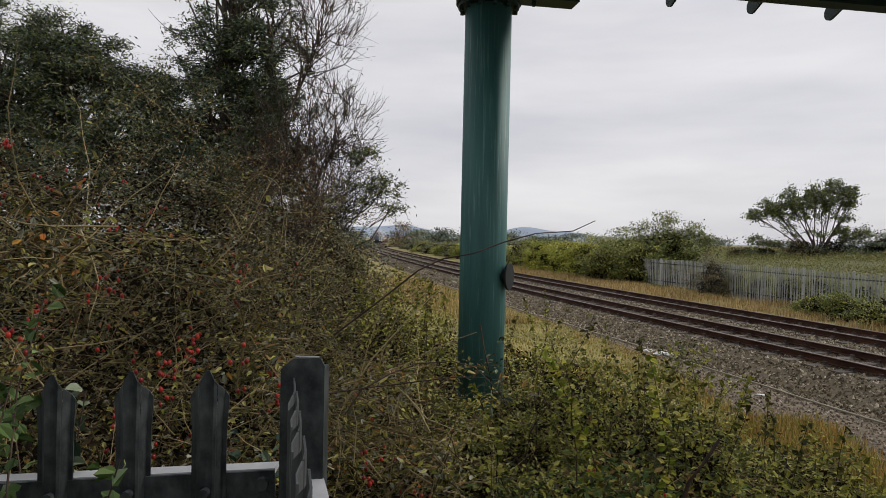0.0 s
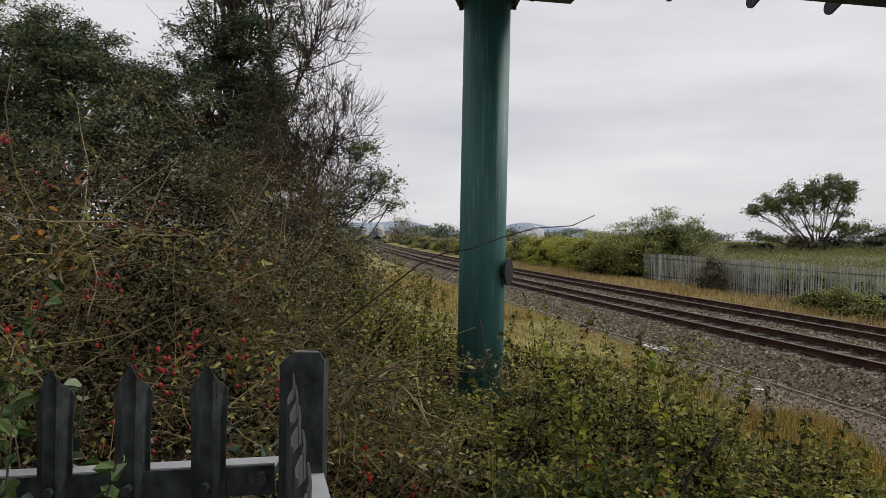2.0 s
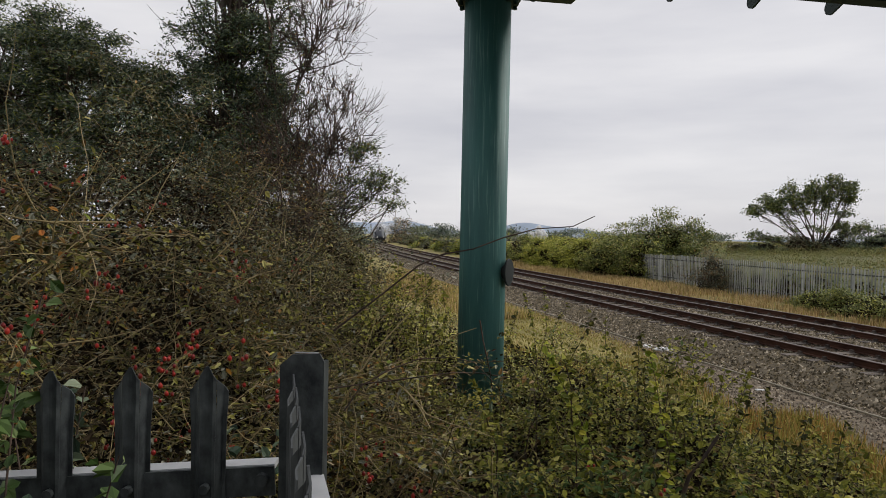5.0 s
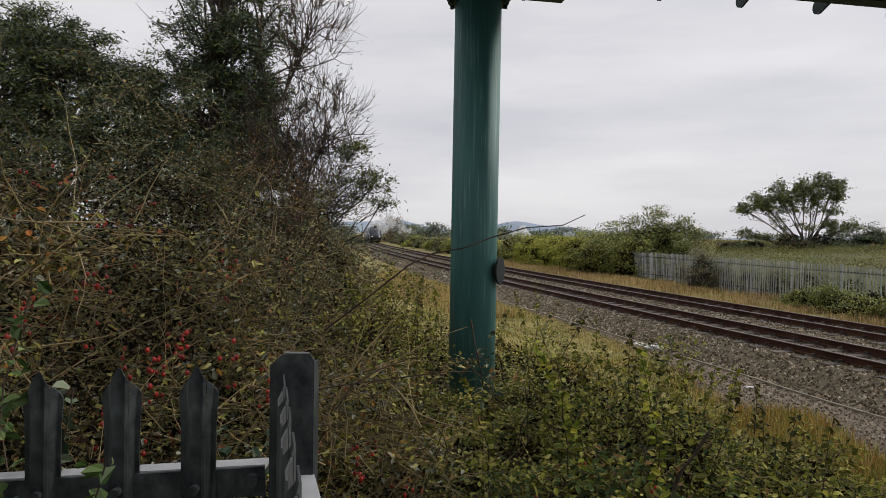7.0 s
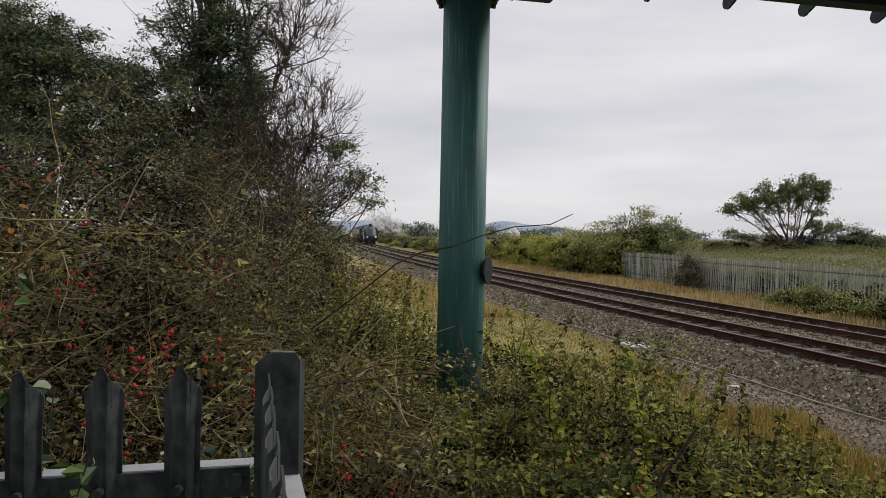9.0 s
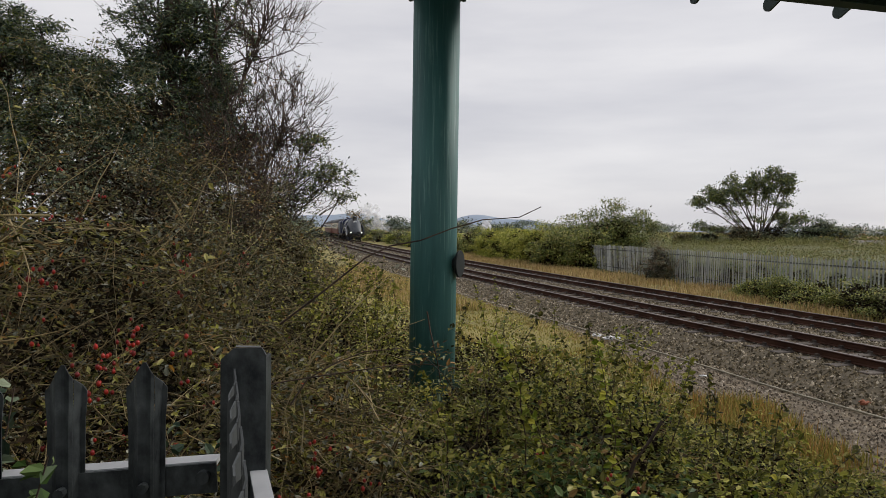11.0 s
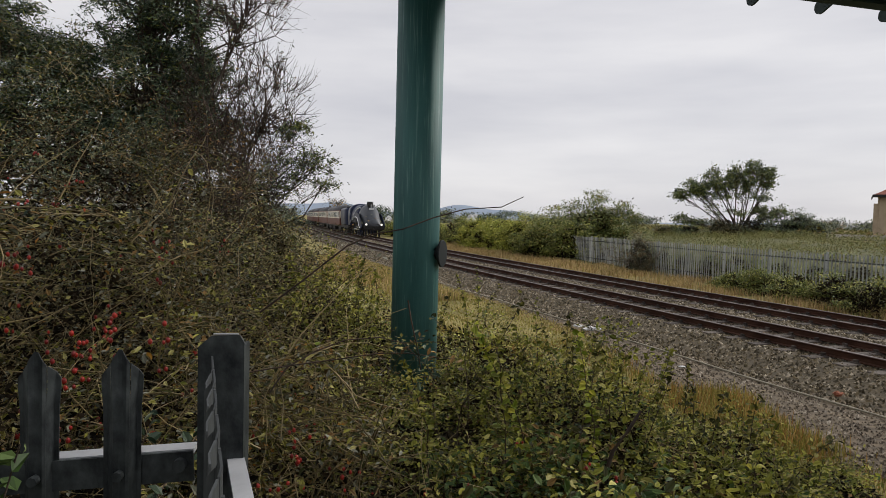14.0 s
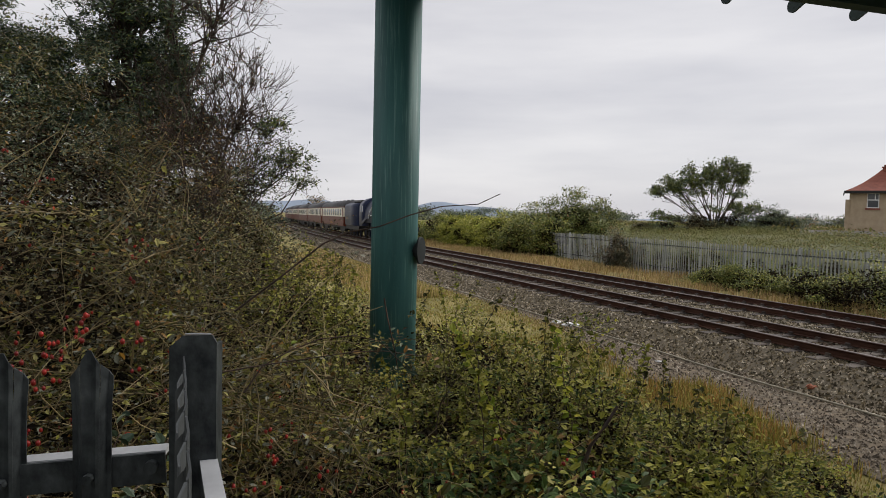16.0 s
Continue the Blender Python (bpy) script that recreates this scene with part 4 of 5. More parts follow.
# ---- beyond the tracks ----
crown_tree("lone_tree", "windswept broad-leaved tree with an open crown", 35.7, 66.0, [
    (-6.1, 0, 4.2, 0.6, 0.9, 0.5, 0.8), (-5.2, 0, 4.9, 0.8, 1.1, 0.8, 1.5), (-4.2, 0, 5.0, 0.9, 1.2, 0.9, 1.7), (-3.0, 0, 5.9, 0.8, 1.3, 0.9, 1.7), (-1.6, 0, 5.7, 0.9, 1.3, 1.0, 1.9), (-0.3, 0, 6.5, 0.7, 1.2, 0.9, 1.6), (0.5, 0, 5.8, 0.9, 1.2, 0.9, 1.6),
    (1.4, 0, 6.9, 0.7, 1.2, 0.8, 1.6), (2.3, 0, 6.3, 0.8, 1.1, 1.0, 1.6), (3.2, 0, 6.6, 0.45, 0.9, 0.7, 0.8), (3.0, 0, 5.3, 0.5, 0.9, 0.7, 0.7), (2.4, 0, 4.2, 0.6, 0.9, 0.6, 0.5), (-3.4, 0, 4.2, 0.9, 1.0, 0.5, 0.6), (0.8, 0, 4.4, 1.0, 1.0, 0.7, 0.7),
    (3.0, 0, 2.2, 1.0, 0.9, 0.6, 1.3), (4.5, 0, 2.9, 0.8, 0.8, 0.45, 0.8), (2.0, 0, 3.0, 0.7, 0.8, 0.6, 0.7), (-5.9, 0, 1.8, 0.7, 0.8, 0.45, 0.7), (-4.4, 0, 1.5, 0.8, 0.8, 0.4, 0.6), (-1.4, 0, 4.4, 1.0, 1.0, 0.6, 0.7), (-2.6, 0, 3.0, 0.9, 0.8, 0.5, 0.4), (0.1, 0, 2.9, 1.0, 0.8, 0.6, 0.4)],
           [(L_HEDGE, 0.6), (L_DARK, 0.4)], 22000, 0.17, 21, r=0.10, clumps=330, clump=0.25, g=1.0, wide=0.6, fork=0.08, twig=3, bark=M_TWIG)
H_LABEL = "rounded green hedge bush beyond the railway"
for i, (y, off, r, top, mats, n) in enumerate([
        (46, 10.0, 2.9, 3.95, 3, 11000), (51, 9.3, 2.8, 2.95, 0, 6500), (57, 7.2, 2.0, 2.7, 1, 4200), (63, 7.0, 2.1, 2.5, 1, 4000), (48.6, 6.9, 2.1, 2.35, 0, 5000), (52.8, 6.9, 1.75, 2.6, 1, 4200), (60, 6.4, 1.3, 1.6, 1, 3000), (44.8, 7.6, 1.9, 2.5, 0, 5500), (70, 7.5, 3.0, 2.7, 0, 4000),
        (78, 6.5, 2.4, 2.1, 1, 3500), (86, 6.5, 2.3, 1.9, 4, 3500), (94, 6.5, 2.2, 1.75, 2, 3000), (102, 6.5, 2.3, 1.9, 4, 3000), (112, 6.5, 2.4, 1.5, 2, 3000), (124, 6.5, 2.7, 1.7, 4, 3000), (138, 6.5, 2.8, 1.6, 2, 3000), (155, 7, 3.4, 2.1, 4, 3000), (175, 7, 3.8, 2.0, 4, 3000)]):
    x, yy, _ = track(y, off)
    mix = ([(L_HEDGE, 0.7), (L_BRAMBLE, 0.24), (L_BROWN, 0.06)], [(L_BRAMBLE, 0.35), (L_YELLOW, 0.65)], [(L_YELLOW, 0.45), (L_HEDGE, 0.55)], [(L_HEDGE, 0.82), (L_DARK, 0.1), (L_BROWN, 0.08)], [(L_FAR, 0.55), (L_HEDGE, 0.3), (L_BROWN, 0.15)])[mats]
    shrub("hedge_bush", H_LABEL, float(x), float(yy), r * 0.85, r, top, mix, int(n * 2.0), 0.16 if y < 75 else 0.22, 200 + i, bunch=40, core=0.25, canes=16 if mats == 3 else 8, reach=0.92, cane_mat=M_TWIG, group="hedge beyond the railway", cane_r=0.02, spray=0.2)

shrub("dark_bush", "dark rounded bush beside the lone tree", 42.2, 66.0, 2.7, 2.4, 3.7, MIX_DARK, 15000, 0.17, 260, canes=16, cane_mat=M_TWIG, cane_r=0.03, spray=0.08, shell=0.3, bunch=25)
shrub("dark_bush", "dark bush growing through the palisade", *[float(v) for v in track(34.2, 5.7)[:2]], 0.8, 1.3, 1.95, [(L_DARK, 0.5), (L_BROWN, 0.5)], 6000, 0.07, 261, canes=18, cane_mat=M_TWIG, cane_r=0.01)
for i, (y, off, r, top) in enumerate([(26.5, 4.9, 0.9, 0.45), (24.8, 4.8, 1.1, 0.6), (23, 4.7, 1.3, 0.75), (21, 4.6, 1.5, 0.9), (18.8, 4.3, 1.9, 1.3), (16.4, 4.0, 2.0, 1.5), (13.8, 3.9, 2.0, 1.55), (11, 3.9, 2.0, 1.55)]):
    x, yy, _ = track(y, off)
    shrub("bramble", "green bramble mound against the far palisade", float(x), float(yy), r * 0.7, r, top, [(L_HEDGE, 0.75), (L_BRAMBLE, 0.25)], 4500, 0.085, 270 + i, canes=12, group="brambles along the far palisade", spray=0.2)


# rank growth close behind the palisade, dark between its pales
for i, y in enumerate(np.arange(11.5, 44, 2.1)):
    x, yy, _ = track(y, fence_off(y) + 1.15 + 0.2 * math.sin(i * 2.2))
    shrub("bramble", "rank dark bramble close behind the far palisade", float(x), float(yy), 0.8, 1.35, 1.12 + 0.16 * math.sin(i * 1.7), [(L_HEDGE, 0.75), (L_DARK, 0.1), (L_BROWN, 0.15)], 3000, 0.085, 800 + i, canes=8, cane_mat=M_TWIG, group="brambles along the far palisade", spray=0.15, core=0.5)


def field(name, count, o0, o1, y0, y1, size, tall, mats, seed, label, category, power=1.5):
    """Low leafy growth over a stretch of land, in uneven swells."""
    rng = np.random.default_rng(seed)
    y = y0 + (y1 - y0) * rng.random(count) ** power
    o = rng.uniform(o0, o1, count)
    X, Y, _ = track(y, o)
    swell = 0.5 + 0.5 * np.sin(X * 0.9 + 1.3 * np.sin(Y * 0.5)) * np.sin(Y * 0.8 + np.sin(X * 0.6))
    Z = land(o, y) + rng.random(count) ** 0.6 * tall * (0.2 + 0.8 * swell) + 0.25 * tall * np.maximum(0, np.sin(X * 0.31 + 2.0) * np.sin(Y * 0.23))
    P = np.stack([X, Y, Z], -1)
    root = thing(name, Matrix.Identity(4), label, category, kind="stuff")
    at = 0
    for mat, share in mats:
        k = int(count * share)
        leaves("foliage", P[at:at + k], size, mat, root, rng)
        at += k
    return root


field("bank_scrub", 150000, 7.2, 34, 14, 100, 0.10, 0.8, [(L_BANK, 0.72), (L_HEDGE, 0.2), (L_BROWN, 0.08)], 300, "low brambles and rough growth on the far bank", "scrub")
field("field_scrub", 60000, 34, 160, 30, 260, 0.38, 1.0, [(L_BANK, 0.85), (L_BROWN, 0.15)], 301, "rough green field beyond the railway", "field")


def grass(name, count, o0, o1, y0, y1, tall, mats, seed, label, power=1.7, clumpy=0.0, edge=False):
    """Thin curved blades."""
    rng = np.random.default_rng(seed)
    y = y0 + (y1 - y0) * rng.random(count) ** power
    o = rng.uniform(o0, o1, count)
    if edge:
        # the gravel path keeps the turf back where it is widest
        keep = o < turf_edge(y) + 0.1 * np.sin(y * 2.1) + rng.normal(size=count) * 0.14
        y, o = y[keep], o[keep]
        count = len(y)
    if clumpy:
        keep = np.sin(o * 2.3 + y * 0.9) + np.sin(y * 1.7 - o * 1.1) + rng.normal(size=count) * 0.8 > clumpy - 1
        y, o = y[keep], o[keep]
    X, Y, _ = track(y, o)
    P = np.stack([X, Y, land(o, y) - 0.01], -1)
    n = len(P)
    a = rng.uniform(0, 2 * math.pi, n)
    d = np.stack([np.cos(a), np.sin(a), np.zeros(n)], -1)
    s = np.stack([-np.sin(a), np.cos(a), np.zeros(n)], -1)
    h = (tall * rng.uniform(0.4, 1.25, n))[:, None]
    w = 0.004 + 0.012 * h * 0.6 + 0.0002 * Y[:, None]
    lean = rng.uniform(0.05, 0.55, n)[:, None]
    up = np.array([[0, 0, 1.0]])
    V = np.stack([P - s * w, P + s * w, P + d * h * lean * 0.35 + up * h * 0.6 + s * w * 0.7, P + d * h * lean * 0.35 + up * h * 0.6 - s * w * 0.7, P + d * h * lean + up * h], 1)
    i = np.arange(n)[:, None] * 5
    quads = (i + np.array([[0, 1, 2, 3]])).tolist()
    tris = (i + np.array([[3, 2, 4]])).tolist()
    cut = int(n * mats[1])
    root = thing(name, Matrix.Identity(4), label, "grass", kind="stuff")
    for m, lo, hi in ((mats[0], 0, cut), (mats[2], cut, n)):
        if hi > lo:
            raw("blades", V[lo:hi].reshape(-1, 3), [[v - lo * 5 for v in q] for q in quads[lo:hi]] + [[v - lo * 5 for v in q] for q in tris[lo:hi]], m, root)
    return root


grass("verge_grass", 60000, -11.5, -6.5, 7, 44, 0.065, (M_GRASS, 0.85, M_STRAW), 310, "yellow-green grass on the near verge", edge=True)
grass("verge_edge_grass", 16000, -7.6, -6.45, 12, 60, 0.08, (M_GRASS, 0.4, M_STRAW), 311, "short grass creeping over the gravel path", clumpy=0.8, edge=True)
grass("verge_straw", 20000, -12.5, -7.4, 25, 50, 0.30, (M_STRAW, 0.62, M_GRASS), 314, "tall dry grass between the thicket and the line", 1.4, clumpy=0.8, edge=True)
grass("far_straw", 32000, 2.7, 6.3, 12, 75, 0.30, (M_STRAW, 0.88, M_GRASS), 312, "dry straw-coloured grass below the far palisade", 1.3, clumpy=0.35)
grass("verge_tussock", 9000, -11.2, -7.5, 8.5, 17.5, 0.17, (M_GRASS, 0.72, M_ORANGE), 315, "uneven tussocks of yellow-green grass beside the brambles", 1.0, clumpy=0.7, edge=True)
grass("orange_tuft", 5200, -9.2, -7.55, 9.8, 12.8, 0.25, (M_ORANGE, 0.34, M_GRASS), 313, "tall dry orange grass beside the gravel path", 1.0, edge=True)


def stem(x, y, top, seed, mats, lean=(0.0, 0.0), size=0.05, step=0.12, low=3.5):
    """One upright leafy shoot."""
    rng = np.random.default_rng(seed)
    g = ground_at(x, y)
    root = thing("leafy_shoot", pose(x, y, g), "thin upright shoot with alternate leaves", "shoot", "shoots above the brambles")
    line = arch(rng, (0, 0, 0), np.array([lean[0], lean[1], 1.0]), top - g, 0.1, 0.005, 9)
    tubes("stalk", [line], M_TWIG, root, 5)
    P = np.array([line[min(8, int(k))] [:3] * (1 - (k % 1)) + line[min(8, int(k) + 1)][:3] * (k % 1) for k in np.arange(low, 8.0, step)])
    P = np.repeat(P, 2, 0) + rng.normal(size=(2 * len(P), 3)) * 0.008
    leaves("leaf_spray", P, size, mats[seed % len(mats)], root, rng, flat=0.6, wide=0.62, fine=True)


for i, (x, y, top, lx, ly) in enumerate([(0.62, 2.95, 1.88, 0.0, 0), (0.82, 3.1, 1.86, 0.06, 0), (0.98, 3.4, 1.8, 0.14, 0), (1.3, 3.5, 1.68, 0.12, 0), (0.58, 4.3, 2.0, 0.0, 0), (-0.14, 4.6, 2.12, -0.02, 0), (-0.05, 4.9, 2.15, -0.05, 0),
                                          (-0.12, 5.4, 2.1, 0.03, 0), (0.7, 5.0, 2.05, 0.04, 0), (0.8, 5.6, 1.95, 0.02, 0), (1.1, 4.4, 1.8, 0.08, 0), (1.6, 4.2, 1.6, 0.1, 0), (1.55, 3.0, 1.52, 0.1, 0), (1.9, 3.3, 1.42, 0.15, 0), (2.0, 4.6, 1.5, 0.1, 0),
                                          (-0.25, 6.4, 2.05, 0, 0), (0.95, 6.9, 1.9, 0, 0), (0.3, 3.2, 1.85, -0.06, 0)]):
    stem(x, y, top, 600 + i, (L_BRAMBLE, L_ROSE, L_BRAMBLE), (lx, ly), 0.036)
shoots = np.random.default_rng(91)
for i in range(62):
    beside = i % 3 == 0
    x, y = (shoots.uniform(-0.75, -0.12), shoots.uniform(4.2, 7.6)) if beside else (shoots.uniform(0.72, 2.4), shoots.uniform(3.2, 6.4))
    tall = 1.95 + shoots.uniform(-0.2, 0.2) if beside else 1.72 - 0.27 * (x - 0.7) + shoots.uniform(-0.22, 0.2)
    stem(x, y, tall, 900 + i, (L_BRAMBLE, L_ROSE, L_BRAMBLE), (shoots.uniform(-0.1, 0.14), 0.0), 0.034, 0.14, 2.5)
stem(0.765, 3.0, 2.0, 660, (L_YELLOW,), (0.0, 0.0), 0.036)
stem(1.02, 3.0, 1.86, 661, (L_YELLOW,), (0.1, 0.0), 0.036)
# long rose canes crossing before the column
for i, pts in enumerate([
        [(-0.24, 1.75, 1.899), (-0.201, 1.771, 1.959), (-0.131, 1.793, 1.997), (-0.059, 1.814, 2.022), (0.031, 1.836, 2.026), (0.092, 1.857, 2.008), (0.156, 1.879, 1.944), (0.206, 1.9, 1.862)],
        [(-0.321, 1.8, 1.936), (-0.207, 1.825, 1.951), (-0.089, 1.85, 1.963), (0.032, 1.875, 1.976), (0.11, 1.9, 1.972), (0.175, 1.925, 1.958), (0.241, 1.95, 1.946)],
        [(0.104, 1.85, 2.123), (0.114, 1.862, 2.069), (0.126, 1.875, 2.021), (0.137, 1.888, 1.976), (0.146, 1.9, 1.923)]]):
    rng = np.random.default_rng(670 + i)
    cane = thing("rose_cane", Matrix.Identity(4), "long thin rose cane with a few dull leaves", "cane", "canes crossing the column")
    tubes("stalk", [np.array([[*p, 0.0022 - 0.0002 * k] for k, p in enumerate(pts)])], M_TWIG, cane, 5)
    P = np.array(pts)[2:]
    P = P[rng.integers(0, len(P), 16)] + rng.normal(size=(16, 3)) * 0.018
    leaves("leaf_spray", P, 0.024, (L_ROSE, L_BROWN, L_DARK)[i], cane, rng, fine=True)
# a dark broken stalk standing out of the brambles
tagged(tubes("broken_stalk", [np.array([[1.05, 3.05, 1.1, 0.010], [1.10, 3.02, 1.31, 0.009], [1.16, 3.0, 1.41, 0.008], [1.215, 3.0, 1.50, 0.007]])], M_TWIG, None, 6), "dark broken stalk standing out of the brambles", "stalk")
# shoots of bramble growing up before the palisade, close to the camera
srng = np.random.default_rng(77)
for i in range(26):
    x = srng.uniform(-0.78, -0.615)
    stem(x, srng.uniform(1.04, 1.13), srng.uniform(2.0, 2.24) - (x + 0.7) * 1.2, 640 + i, (L_GLAUCOUS, L_GLAUCOUS, L_DARK), (srng.uniform(-0.02, 0.02), 0.0), 0.032, 0.13, 4.2)
# an unseen hedge added behind the viewer, to shade the near ground
for i, (x, y, rx, ry, top) in enumerate([(-5.0, -4.0, 2.6, 1.4, 5.5), (-1.0, -4.8, 2.6, 1.4, 5.2), (3.2, -4.6, 2.4, 1.4, 4.8), (-5.2, -0.6, 1.6, 1.9, 4.6), (7.0, -5.0, 2.4, 1.4, 4.2)]):
    shrub("hedge_bush", "tall unseen bush added behind the viewer to block light", x, y, rx, ry, top, MIX_DARK, 2800, 0.27, 700 + i, core=0.0, canes=14, cane_mat=M_TWIG, group="hedge behind the viewer", cane_r=0.02, spray=0.1, bunch=5)

# low scrub round the foot of the lone tree
for i, (x, y, r, top, mix) in enumerate([(33.5, 64.5, 2.0, 3.3, MIX_DIM), (36.6, 65, 1.8, 3.5, MIX_DARK), (30.2, 65, 1.5, 2.3, MIX_DARK), (38.6, 65.5, 1.5, 3.0, MIX_DARK), (28.2, 66, 1.3, 2.1, MIX_DIM)]):
    shrub("thorn_bush", "low tangled scrub round the lone tree", x, y, r, r * 0.8, top, mix, 2600, 0.17, 720 + i, canes=16, cane_mat=M_TWIG, group="scrub round the lone tree", cane_r=0.015, bunch=30)

# ---- the steam train ----
M_BLUE = material("dark_blue_loco_paint", (0.006, 0.011, 0.034), (0.012, 0.021, 0.060), 0.42, scale=3, bump=0.03, coat=0.0, spec=0.22)
M_GREYFRONT = material("sooty_grey_casing", (0.022, 0.026, 0.033), (0.048, 0.054, 0.064), 0.4, scale=2.5, bump=0.05, spec=0.35)
M_BLACK = material("oily_black_iron", (0.008, 0.008, 0.009), (0.03, 0.028, 0.026), 0.6, scale=6, bump=0.15)
M_SILVER = material("bright_silver", (0.66, 0.68, 0.70), (0.8, 0.82, 0.84), 0.4, scale=6, bump=0.02)
M_WHEELRED = material("dark_red_wheel", (0.07, 0.02, 0.018), (0.12, 0.035, 0.03), 0.6, scale=5, bump=0.05)
M_STEEL = material("bright_worked_steel", (0.3, 0.3, 0.3), (0.45, 0.45, 0.46), 0.35, metal=0.8, scale=6, bump=0.05)
M_MAROON = material("maroon_coach_paint", (0.095, 0.020, 0.011), (0.15, 0.036, 0.02), 0.45, scale=2, bump=0.02, spec=0.22)
M_CREAM = material("cream_coach_paint", (0.74, 0.68, 0.55), (0.84, 0.80, 0.69), 0.45, scale=2, bump=0.02)
M_ROOF = material("sooty_coach_roof", (0.055, 0.055, 0.06), (0.12, 0.12, 0.125), 0.75, scale=1.5, bump=0.1)
M_PANE = material("dark_coach_glass", (0.02, 0.025, 0.03), (0.05, 0.055, 0.06), 0.12, scale=1, bump=0, spec=0.8)
M_LAMP = bpy.data.materials.new("lit_headlamp")
M_LAMP.use_nodes = True
M_LAMP.node_tree.nodes["Principled BSDF"].inputs["Emission Color"].default_value = (1.0, 0.93, 0.8, 1)
M_LAMP.node_tree.nodes["Principled BSDF"].inputs["Emission Strength"].default_value = 1.3


def loft(rings, mat, name, parent, label="", smooth=True):
    bm = bmesh.new()
    rows = [[bm.verts.new(p) for p in r] for r in rings]
    for a, b in zip(rows, rows[1:]):
        for i in range(len(a) - 1):
            bm.faces.new((a[i], a[i + 1], b[i + 1], b[i]))
    bm.faces.new(rows[0][::-1])
    bm.faces.new(rows[-1])
    bmesh.ops.recalc_face_normals(bm, faces=bm.faces)
    ob = part(name, bm, mat, parent, label)
    if smooth:
        ob.data.shade_smooth()
    return ob


def hoop(y, half, low, shoulder, top, n=14):
    """An arched cross-section at y: upright sides to the shoulder, then a rounded top."""
    pts = [(half * 0.96, y, low), (half, y, (low + shoulder) / 2)]
    for k in range(n + 1):
        a = math.pi * k / n
        pts.append((half * math.cos(a), y, shoulder + (top - shoulder) * math.sin(a)))
    pts += [(-half, y, (low + shoulder) / 2), (-half * 0.96, y, low)]
    return pts


def wheel(parent, x, y, r, spokes, mat):
    """A spoked wheel on its axle: tyre, spokes and hub."""
    root = new("wheel")
    root.parent = parent
    root.location = (x, y, r)
    bm = bmesh.new()
    s = 1 if x > 0 else -1
    n = 28
    for ri, ro, x0, x1 in ((r * 0.88, r, -0.065, 0.065),):
        ring = []
        for k in range(n):
            a = 2 * math.pi * k / n
            ring.append([bm.verts.new((xx, rr * math.cos(a), rr * math.sin(a))) for xx, rr in ((x0, ri), (x1, ri), (x1, ro), (x0, ro))])
        for k in range(n):
            a, b = ring[k], ring[(k + 1) % n]
            for i in range(4):
                j = (i + 1) % 4
                bm.faces.new((a[i], a[j], b[j], b[i]))
    part("tyre", bm, M_BLACK, root)
    bm = cyl(bmesh.new(), (-0.09, 0, 0), (0.09, 0, 0), r * 0.17, seg=16)
    part("hub", bm, mat, root)
    spoke = part("spoke", cyl(bmesh.new(), (0, 0.16 * r, 0), (0, 0.89 * r, 0), 0.035 * max(r, 0.6), seg=5), mat, root)
    for k in range(1, spokes):
        ob = new("spoke", spoke.data)
        ob.parent = root
        ob.rotation_euler = (2 * math.pi * k / spokes, 0, 0)
    return root


